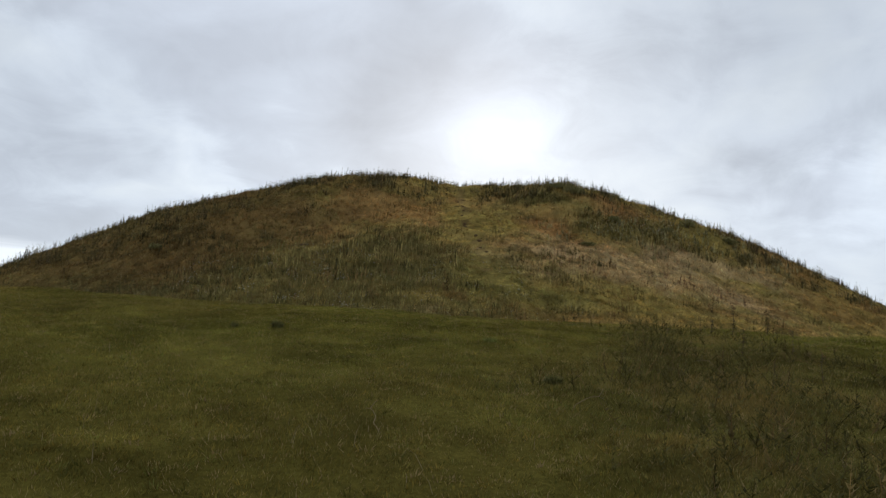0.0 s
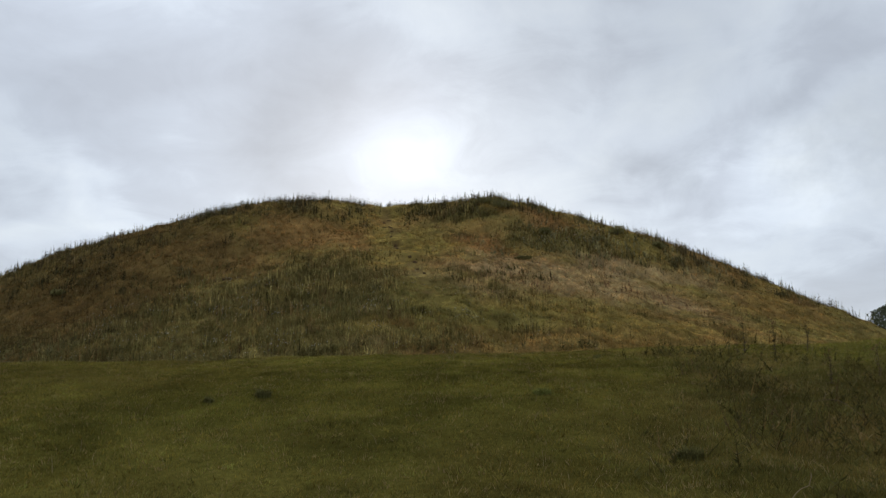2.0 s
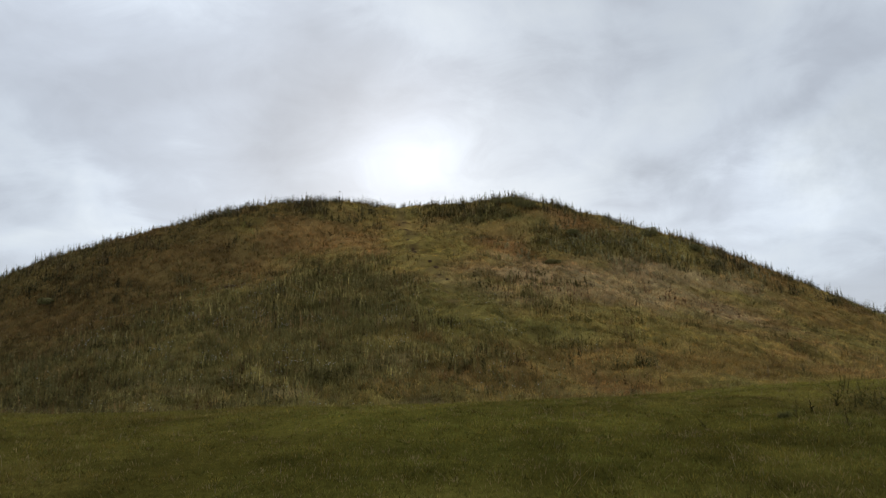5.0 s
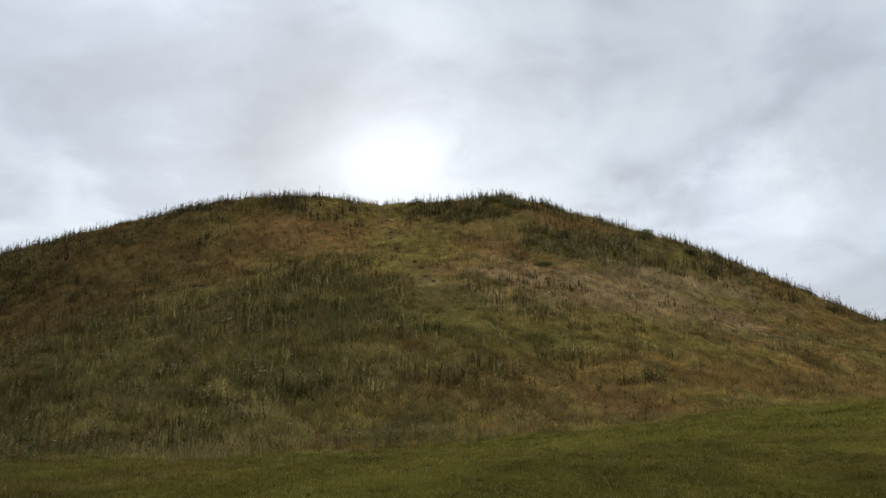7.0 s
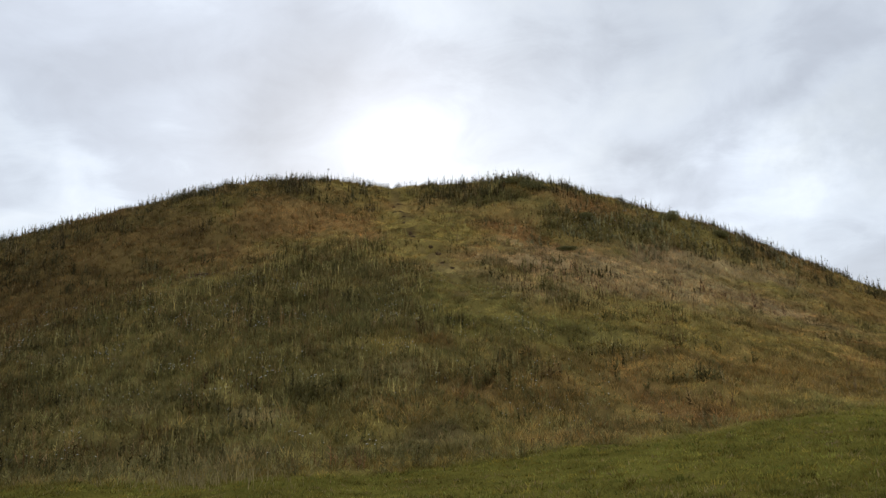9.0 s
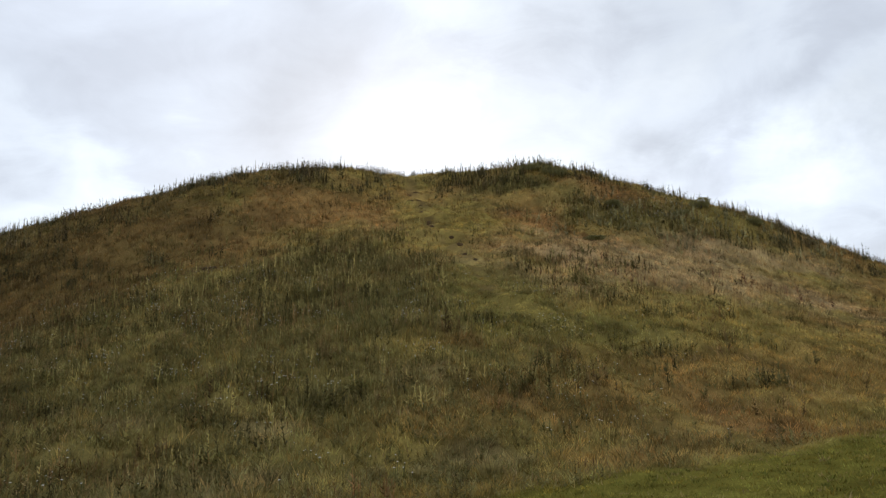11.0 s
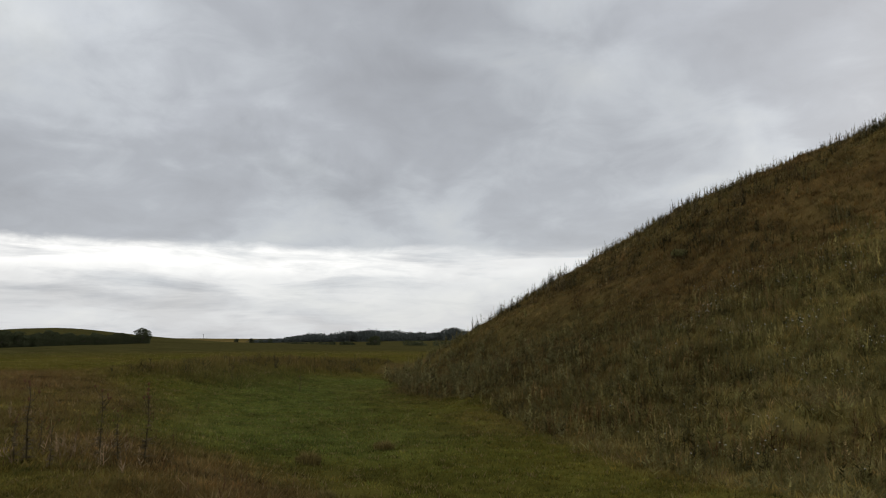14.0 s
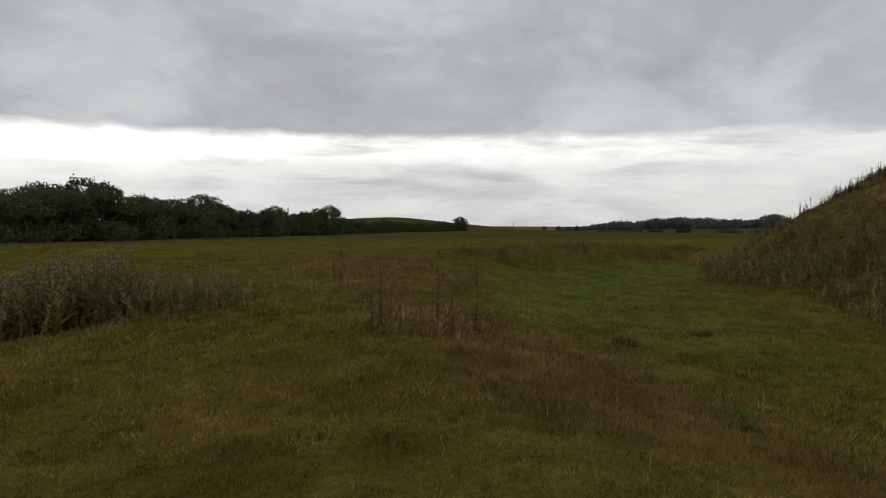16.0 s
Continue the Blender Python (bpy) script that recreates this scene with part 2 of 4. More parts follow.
def mound_height(x, y):
    dx, dy = x - MOUND_X, y - MOUND_Y
    a = np.arctan2(dx, -dy)
    k = 1 + sum(LOBES[2 * n] * np.cos((n + 1) * a) + LOBES[2 * n + 1] * np.sin((n + 1) * a) for n in range(3))
    z = profile(np.hypot(dx, dy) / k)
    # gentler foot of slipped earth
    z = 0.7 * np.logaddexp(z / 0.7, (APRON * (APRON_R - ring(x, y)) - 0.8) / 0.7)
    # the worn dip where the path goes over the top
    z = z + 0.6 * np.exp(-((x - 30) / 6) ** 2 - ((y - 43) / 7) ** 2)
    z = z + 0.32 * np.exp(-((x + 29) / 8) ** 2 - ((y - 46) / 6) ** 2) + 0.3 * np.exp(-((x - 24.5) / 7) ** 2 - ((y - 58) / 4) ** 2)
    z = z + 0.45 * np.exp(-((x - 5.2) / 3.2) ** 2 - ((y - 55) / 5) ** 2)
    return z - 0.4 * np.exp(-((x + 3.9) / 1.9) ** 2 - ((y - 54.5) / 5.5) ** 2)


def ring(x, y):
    return np.hypot(x - RING_X, y - RING_Y)


def field_height(x, y):
    g = FIELD_Z - DITCH_DEPTH * step((DITCH_R - ring(x, y)) / DITCH_SOFT) * step((DITCH_END - x) / 2.5)
    w = SLOPE_Y - y + SLOPE_SKEW * x
    fall = SLOPE * 1.5 * np.log1p(np.exp(np.clip(w / 1.5, -30, 30)))
    g = g - 5 * np.tanh(fall / 5) * step((x + 34) / 5)
    g = g + 0.35 * near_line(x, y, RIM, 2.2)
    far = np.hypot(x, y)
    # the plain falls away gently, with low hills a long way off
    g = g - 0.008 * np.minimum(30 * np.log1p(np.exp(np.clip((far - 140) / 30, -30, 30))), 1400)
    g = g + 6 * np.exp(-((x + 560) / 260) ** 2 - ((y - 520) / 180) ** 2) * step((far - 350) / 60)
    g = g + 8.0 * np.exp(-((x + 420) / 120) ** 2 - ((y - 90) / 45) ** 2) * step((far - 250) / 40)
    return g


def height(x, y):
    x, y = np.asarray(x, float), np.asarray(y, float)
    m, g = mound_height(x, y), field_height(x, y)
    z = 0.25 * np.logaddexp(m / 0.25, g / 0.25)
    near = np.exp(-(np.hypot(x + 2, y - 25) / 60) ** 4)
    rough = step((m - g) / 0.3)
    lumps = smooth_noise(x, y, 1.7, 3) * 0.6 + smooth_noise(x, y, 0.85, 4) * 0.4 - 0.5
    return z + near * (lumps * (0.14 + 0.46 * rough) + (smooth_noise(x, y, 0.6, 9) - 0.5) * (0.05 + 0.18 * rough))


def foot_line(x):
    """Where the mound's rough growth ends and the grazed turf begins, on the side of the walk."""
    return np.interp(x, FOOT_X, FOOT_Y)


def patch(x, y, cx, cy, rx, ry, turn=0.0, soft=0.25):
    """1 inside an ellipse with a ragged edge, 0 outside."""
    c, s = math.cos(radians(turn)), math.sin(radians(turn))
    u, v = ((x - cx) * c + (y - cy) * s) / rx, (-(x - cx) * s + (y - cy) * c) / ry
    d = np.hypot(u, v) + (fbm(x, y, 2.4, 21) - 0.5) * 1.5
    return step((1 - d) / soft * 2)


def near_line(x, y, pts, width):
    d = np.full(np.shape(x), 1e9)
    for (ax, ay), (bx, by) in zip(pts, pts[1:]):
        t = np.clip(((x - ax) * (bx - ax) + (y - ay) * (by - ay)) / ((bx - ax) ** 2 + (by - ay) ** 2), 0, 1)
        d = np.minimum(d, np.hypot(x - ax - t * (bx - ax), y - ay - t * (by - ay)))
    return step((width - d) / (width * 0.3))


FOOT_X = [-40.0, -26.5, -19.7, -14.9, -11.7, -7.0, -0.4, 2.6, 7.5, 26.0]
FOOT_Y = [33.0, 24.8, 22.9, 20.2, 18.2, 17.0, 17.7, 19.1, 21.3, 30.0]
TRACK = [(-4.0, 56.0), (-3.7, 53.0), (-3.0, 50.5), (-2.3, 43.7), (-1.4, 39.7), (-0.5, 37.0), (0.2, 31.5), (1.6, 28.5), (3.2, 24.0), (5.0, 20.0)]
TURF, BROWN, STRAW = (0.162, 0.138, 0.025), (0.31, 0.178, 0.064), (0.43, 0.305, 0.15)
HERB, DARK, LUSH, OLIVE = (0.255, 0.205, 0.064), (0.132, 0.112, 0.038), (0.155, 0.186, 0.042), (0.275, 0.205, 0.056)
RUST, GREEN, HAY = (0.265, 0.150, 0.052), (0.20, 0.165, 0.045), (0.30, 0.23, 0.095)
SOIL, FIELD = (0.11, 0.066, 0.038), (0.085, 0.075, 0.028)
BANK = [(-27.0, 11.2), (-22.0, 11.2), (-17.0, 10.3), (-13.5, 10.2), (-10.0, 10.3), (-8.0, 10.5), (-4.8, 11.4)]
BANK_FAR = [(-34.0, 12.0), (-21.0, 11.0)]
RIM = [(-32.5, 18.0), (-39.5, 24.0), (-43.0, 30.0), (-46.0, 38.0)]
FLOOR = [(-16.5, 15.0), (-22.0, 17.0), (-28.5, 21.0), (-34.0, 27.0)]


def blend(base, colour, w):
    return base * (1 - w[..., None]) + np.array(colour) * w[..., None]


def cover(x, y):
    """What grows at a place: its colour, the grass's height in metres, and its share of the full density."""
    x, y = np.asarray(x, float), np.asarray(y, float)
    m, g = mound_height(x, y), field_height(x, y)
    ragged_foot = (fbm(x, y, 3, 5) - 0.5) * 1.4
    hill = np.maximum(step((m - g - 0.3 + ragged_foot * 0.4) / 0.12), step((y - foot_line(x) + ragged_foot) / 0.15) * (m > g - 1.5))
    n = fbm(x, y, 4.0, 31)
    col = np.ones(x.shape + (3,)) * np.array(TURF)
    col = blend(col, (0.165, 0.132, 0.032), np.clip(fbm(x, y, 6.0, 41) * 2.2 - 0.6, 0, 1) * 0.8)
    col = blend(col, BROWN, np.clip(fbm(x, y, 2.6, 51) * 3 - 1.7, 0, 1) * 0.3)
    col = blend(col, (0.138, 0.138, 0.024), np.clip(fbm(x, y, 5.0, 43) * 3.2 - 1.4, 0, 1) * 0.55)
    tall = 0.028 + 0.055 * fbm(x, y, 1.8, 61)
    thick = np.ones(x.shape)
    ragged = np.clip(0.1 + 1.7 * fbm(x, y, 2.2, 71), 0, 1)
    bank = np.maximum(near_line(x, y, BANK, 1.35), near_line(x, y, BANK_FAR, 2.3)) * ragged
    col, tall = blend(col, (0.222, 0.136, 0.056), bank * 0.85), tall + bank * 0.05
    rim = near_line(x, y, RIM, 2.6) * ragged
    col, tall = blend(col, (0.165, 0.118, 0.040), rim * 0.9), tall + rim * 0.2
    lush = near_line(x, y, FLOOR, 3.2)
    col = blend(col, LUSH, lush * 0.85 * np.clip(0.4 + fbm(x, y, 3, 73), 0, 1))
    foot = step((x + 7) / 2) * step((y - 10.5) / 2) * step((32 - y) / 2)
    col = blend(col, (0.235, 0.205, 0.040), foot * 0.95 * np.clip(0.4 + 1.2 * fbm(x, y, 1.6, 75), 0, 1))
    # past the grass blades: dull field colour, their missing self-shade put into it
    open_field = step((np.hypot(x + 4, y - 40) - 66) / 5)
    col = blend(col, FIELD, open_field * 0.85)
    # the mound's own cover
    wild = blend(np.ones(x.shape + (3,)) * np.array(OLIVE), BROWN, np.clip(n * 2.4 - 0.8, 0, 1))
    wild = blend(wild, HERB, np.clip(fbm(x, y, 3.2, 81) * 2.6 - 1.0, 0, 1) * 0.8)
    high = 0.06 + 0.16 * fbm(x, y, 2.2, 91)
    for colour, zone, up in ((RUST, (-19, 40.5, 7, 5.5, 10), 0.12), (RUST, (-20, 35.5, 3.5, 3, 0), 0.1), (BROWN, (-9.0, 47.2, 4.5, 2.6, 0), 0.05), (DARK, (-23, 27, 6, 5, 0), 0.1),
                             (HERB, (-6, 30.5, 8.5, 7.5, 0), 0.14), (HERB, (-9, 23.5, 8, 4.5, 0), 0.1), (DARK, (-5.8, 36.4, 3.2, 1.5, -15), 0.16), (DARK, (-4.6, 31.0, 3.4, 2.6, -10), 0.12),
                             (DARK, (-2.2, 28.0, 2.2, 0.8, 0), 0.12), (DARK, (-14.9, 38.8, 1.0, 0.4, 0), 0.1), (RUST, (-0.9, 26.6, 0.7, 0.5, 0), 0.1),
                             (STRAW, (9.5, 39.5, 9.5, 6.0, 22), 0.06), (STRAW, (13.5, 45.6, 6, 1.6, 3), 0.16), 
                             (HAY, (-2.1, 24.6, 0.9, 0.6, 0), 0.0), (HAY, (-1.0, 20.6, 1.0, 0.6, 0), 0.0), (HAY, (-5.8, 19.4, 1.2, 0.6, 0), 0.05), (HAY, (-5.4, 21.9, 0.8, 0.4, 0), 0.0),
                             (HAY, (-8.6, 22.7, 0.7, 0.4, 0), 0.0), (OLIVE, (7.5, 29.2, 8, 2.4, 12), 0.0), ((0.25, 0.165, 0.052), (7.5, 25.4, 6.5, 2.0, 14), 0.06), (HERB, (10.5, 49.0, 5.6, 1.6, 8), 0.14),
                             (DARK, (2.6, 52.5, 2.5, 1.0, 0), 0.12), (GREEN, (0.1, 31.5, 1.8, 4.0, 0), -0.14), (GREEN, (2.5, 28.4, 2.4, 1.3, 0), -0.14), (OLIVE, (-1.6, 45, 2.6, 6, 0), -0.08)):
        w = patch(x, y, *zone)
        wild, high = blend(wild, colour, w * 0.78), high + w * up * 0.35
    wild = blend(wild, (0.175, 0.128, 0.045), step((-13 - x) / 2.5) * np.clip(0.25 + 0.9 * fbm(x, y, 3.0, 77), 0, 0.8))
    way = near_line(x, y, TRACK, 0.4)
    wild, high = blend(wild, OLIVE, way * 0.4), high * (1 - 0.6 * way)
    bare = near_line(x, y, TRACK[:7], 0.34) * np.clip(fbm(x, y, 0.6, 101) * 7 - 2.8, 0, 1)
    bare = np.maximum(bare, patch(x, y, -12.1, 38.0, 0.8, 0.4, 0))
    wild = blend(wild, SOIL, bare * 0.5)
    # brightness correction put into the colour: lighter upslope and low east, darker west
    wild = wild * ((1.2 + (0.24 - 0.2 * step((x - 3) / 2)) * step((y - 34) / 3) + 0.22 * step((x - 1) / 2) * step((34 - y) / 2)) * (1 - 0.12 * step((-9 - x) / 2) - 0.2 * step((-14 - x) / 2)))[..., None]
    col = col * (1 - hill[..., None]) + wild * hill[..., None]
    tall = np.maximum(tall * (1 - hill) + high * hill, 0.035)
    thick = thick * (1 - 0.9 * bare * hill)
    # rough weedy corner beside the way up
    weeds = patch(x, y, 5.3, 2.2, 1.9, 4.6, -8)
    col, tall = blend(col, (0.150, 0.130, 0.034), weeds * 0.75), tall + weeds * 0.015
    col = blend(col, BROWN, weeds * np.clip(fbm(x, y, 0.8, 111) * 3 - 1.2, 0, 1) * 0.3)
    # patchy at the size of single tufts
    k = 0.7 + 0.3 * hill
    col = col * (1 + k * (1.1 * fbm(x, y, 0.38, 121) + 0.85 * fbm(x, y, 1.1, 125) - 0.95))[..., None]
    return col, tall, thick


def mesh_object(name, verts, faces, mat, tint=None, smooth=False, parent=None):
    me = bpy.data.meshes.new(name)
    verts, faces = np.asarray(verts, np.float32), np.asarray(faces, np.int32)
    k = faces.shape[1]
    me.vertices.add(len(verts))
    me.vertices.foreach_set("co", verts.ravel())
    me.loops.add(faces.size)
    me.loops.foreach_set("vertex_index", faces.ravel())
    me.polygons.add(len(faces))
    me.polygons.foreach_set("loop_start", np.arange(0, faces.size, k, dtype=np.int32))
    me.polygons.foreach_set("loop_total", np.full(len(faces), k, np.int32))
    if smooth:
        me.polygons.foreach_set("use_smooth", np.ones(len(faces), bool))
    if tint is not None:
        a = me.attributes.new("tint", "FLOAT_COLOR", "POINT")
        a.data.foreach_set("color", np.concatenate([tint, np.ones((len(tint), 1))], 1).astype(np.float32).ravel())
    me.update(calc_edges=True)
    me.materials.append(mat)
    ob = new(name, me)
    if parent:
        ob.parent = parent
    return ob


def on_mound(x, y):
    d = mound_height(x, y) - field_height(x, y)
    return (d > 0.2) | ((d > -1.5) & (y > foot_line(x)))


def off_mound(x, y):
    return ~on_mound(x, y)


# ---------------------------------------------------------------- the ground, one sheet to the horizon
def spread(lo, hi, fine, reach):
    inner = np.arange(lo, hi + fine / 2, fine)
    out, s, v = [], fine, 0.0
    while v < reach:
        s *= 1.14
        v += s
        out.append(v)
    out = np.array(out)
    return np.concatenate([lo - out[::-1], inner, hi + out])


def make_ground():
    xs, ys = spread(-40, 30, 0.2, 3500), spread(-8, 59, 0.2, 3500)
    gx, gy = np.meshgrid(xs, ys, indexing="ij")
    x, y = gx.ravel(), gy.ravel()
    v = np.stack([x, y, height(x, y)], 1)
    nx, ny = len(xs), len(ys)
    idx = np.arange(nx * ny).reshape(nx, ny)
    f = np.stack([idx[:-1, :-1].ravel(), idx[1:, :-1].ravel(), idx[1:, 1:].ravel(), idx[:-1, 1:].ravel()], 1)
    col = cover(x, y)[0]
    # tint lowered for thatch and for shade among the blades, painted into the colour
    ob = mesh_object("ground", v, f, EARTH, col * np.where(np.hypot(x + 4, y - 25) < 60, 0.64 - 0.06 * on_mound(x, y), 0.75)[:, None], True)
    return tagged(ob, "grassy meadow with a round earth mound and its shallow ditch", "ground", kind="structure")


make_ground()


# ---------------------------------------------------------------- grass
def blades(rs, x, y, tall, col, wide, bend, segments):
    n = len(x)
    z = height(x, y) - 0.012
    a = rs.rand(n) * 2 * np.pi
    side = np.stack([np.cos(a), np.sin(a), np.zeros(n)], 1)
    b = rs.rand(n) * 2 * np.pi
    lean = np.stack([np.cos(b), np.sin(b), np.zeros(n)], 1) * (bend * rs.rand(n) ** 0.7)[:, None]
    up = np.array([0, 0, 1.0])
    root = np.stack([x, y, z], 1)
    h = tall[:, None]
    w = wide[:, None] * 0.5
    if segments == 1:
        v = np.stack([root - side * w, root + side * w, root + (up + lean) * h], 1)
        f = np.arange(3 * n).reshape(n, 3)
    else:
        mid = root + (up * 0.6 + lean * 0.35) * h
        v = np.stack([root - side * w, root + side * w, mid + side * w * 0.7, mid - side * w * 0.7, root + (up * 0.95 + lean) * h], 1)
        k = np.arange(n)[:, None] * 5
        f = np.concatenate([k + np.array([0, 1, 2]), k + np.array([0, 2, 3]), k + np.array([3, 2, 4])], 0)
    m = v.shape[1]
    return v.reshape(-1, 3), f, np.repeat(col, m, 0)


def grass(name, label, seed, count, box, scale_h, scale_w, segments, keep=None, bend=0.8):
    rs = np.random.RandomState(seed)
    x = box[0] + rs.rand(count) * (box[2] - box[0])
    y = box[1] + rs.rand(count) * (box[3] - box[1])
    # grass grows in tufts
    x, y = x + rs.randn(count) * 0.02, y + rs.randn(count) * 0.02
    ok = np.ones(count, bool) if keep is None else keep(x, y)
    x, y = x[ok], y[ok]
    tuft = fbm(x, y, 0.45, 201)
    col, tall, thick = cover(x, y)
    ok = rs.rand(len(x)) < thick * np.clip(0.45 + 1.1 * tuft, 0, 1)
    x, y, col, tall, tuft = x[ok], y[ok], col[ok], tall[ok], tuft[ok]
    n = len(x)
    tall = (tall * (0.45 + 0.9 * rs.rand(n)) * (0.4 + 1.2 * tuft) + 0.02) * scale_h
    col = col * (0.7 + 0.6 * rs.rand(n))[:, None] * (1 + 0.22 * (rs.rand(n, 1) - 0.5) * np.array([[1.0, 0.0, -0.6]]))
    dry = rs.rand(n) < 0.07
    col[dry] = col[dry] * 0.4 + np.array(STRAW) * 0.6
    v, f, c = blades(rs, x, y, tall, col, scale_w * (0.6 + 0.8 * rs.rand(n)), bend, segments)
    return tagged(mesh_object(name, v, f, BLADE, np.clip(c, 0, 1)), label, "grass", kind="stuff")


def tufts(name, label, seed, count, box, size, each, wide, keep, stiff=1.0):
    """Grass in rounded tufts: blades lean outwards from each tuft's middle. Every tuft has its own colour."""
    rs = np.random.RandomState(seed)
    x, y = box[0] + rs.rand(count) * (box[2] - box[0]), box[1] + rs.rand(count) * (box[3] - box[1])
    ok = keep(x, y)
    x, y = x[ok], y[ok]
    col, tall, thick = cover(x, y)
    ok = rs.rand(len(x)) < thick
    x, y, col, tall = x[ok], y[ok], col[ok], tall[ok]
    n = len(x)
    radius = size * (0.5 + rs.rand(n) ** 1.5)
    tall = (tall * (0.5 + 0.9 * rs.rand(n)) + 0.02) * stiff
    col = col * (0.45 + 1.15 * rs.rand(n) ** 1.2)[:, None] * (1 + 0.3 * (rs.rand(n, 1) - 0.5) * np.array([[1.0, -0.15, -0.7]]))
    pale = rs.rand(n) < 0.10
    col[pale] = col[pale] * 0.45 + np.array(STRAW) * 0.5
    m = n * each
    k = np.repeat(np.arange(n), each)
    a, u = rs.rand(m) * 2 * np.pi, np.sqrt(rs.rand(m))
    out = np.stack([np.cos(a), np.sin(a), np.zeros(m)], 1)
    bx, by = x[k] + out[:, 0] * u * radius[k], y[k] + out[:, 1] * u * radius[k]
    root = np.stack([bx, by, height(bx, by) - 0.012], 1)
    h = tall[k] * (1.05 - 0.45 * u) * (0.6 + 0.6 * rs.rand(m))
    lean = out * (h * (0.25 + 0.8 * u))[:, None] + rs.randn(m, 3) * (h * 0.18)[:, None]
    turn = a + np.pi / 2 + rs.randn(m) * 0.7
    side = np.stack([np.cos(turn), np.sin(turn), np.zeros(m)], 1) * (wide * (0.5 + 0.6 * rs.rand(m)))[:, None]
    tip = root + lean
    tip[:, 2] = root[:, 2] + h
    v = np.stack([root - side, root + side, tip], 1).reshape(-1, 3)
    c = np.repeat(col[k] * (0.85 + 0.3 * rs.rand(m, 1)), 3, 0)
    return tagged(mesh_object(name, v, np.arange(3 * m).reshape(m, 3), BLADE, np.clip(c, 0, 1)), label, "grass", kind="stuff")


grass("meadow_grass", "short grazed olive-green grass beside the walked way", 11, 190000, (-12, -4, 9, 12), 0.6, 0.009, 1, off_mound, 1.5)
grass("close_turf", "fine short olive turf beside the start of the way", 64, 230000, (-3.5, -5.5, 7.5, 5.5), 0.5, 0.007, 1, off_mound, 1.3)
grass("bank_turf", "fine short olive turf beside the end of the way", 65, 130000, (-11, 3.5, -3, 11.5), 0.5, 0.007, 1, off_mound, 1.3)
tufts("meadow_tufts", "small uneven tufts of olive-green meadow turf", 16, 46000, (-11, -3.5, 8.5, 11.5), 0.07, 11, 0.008, off_mound, 0.6)
grass("meadow_edge_grass", "rough olive grass beyond the weedy corner", 61, 60000, (8.5, -2, 24, 13), 1.0, 0.018, 1, off_mound, 1.3)
tufts("meadow_edge_tufts", "low tufts of grass beyond the weedy corner", 62, 8000, (8.5, -2, 22, 12), 0.11, 12, 0.014, off_mound)
grass("ditch_grass", "lush green and rusty grass along the shallow ditch", 12, 110000, (-40, 2, -8, 30), 1.0, 0.022, 1, off_mound, 1.3)
tufts("ditch_tufts", "low uneven grass tufts over the ditch and its bank", 17, 24000, (-36, 2, -7, 28), 0.12, 12, 0.015, off_mound, 0.9)
grass("causeway_grass", "short green grass at the foot of the mound", 13, 60000, (-9, 11, 26, 28), 1.0, 0.02, 1, off_mound, 1.4)
tufts("causeway_tufts", "small green grass tufts at the mound's foot", 18, 12000, (-9, 11, 24, 27), 0.12, 12, 0.015, off_mound)
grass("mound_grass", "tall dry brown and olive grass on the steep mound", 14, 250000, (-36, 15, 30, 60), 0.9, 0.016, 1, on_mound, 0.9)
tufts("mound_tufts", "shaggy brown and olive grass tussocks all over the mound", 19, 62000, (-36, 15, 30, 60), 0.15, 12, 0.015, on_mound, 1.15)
tufts("mound_foot_tufts", "brownish tufts of cropped grass low on the mound", 63, 13000, (-3, 18, 22, 36), 0.11, 9, 0.012, on_mound, 0.9)
grass("far_meadow_grass", "dull yellow-green grass on the open field", 15, 110000, (-75, -14, -12, 60), 1.0, 0.04, 1,
      lambda x, y: off_mound(x, y) & (x < -12))
grass("rim_grass", "rough brown grass along the ditch's far bank", 20, 60000, (-50, 13, -28, 44), 1.1, 0.03, 1,
      lambda x, y: off_mound(x, y) & (near_line(x, y, RIM, 3.0) > 0.5), 0.8)


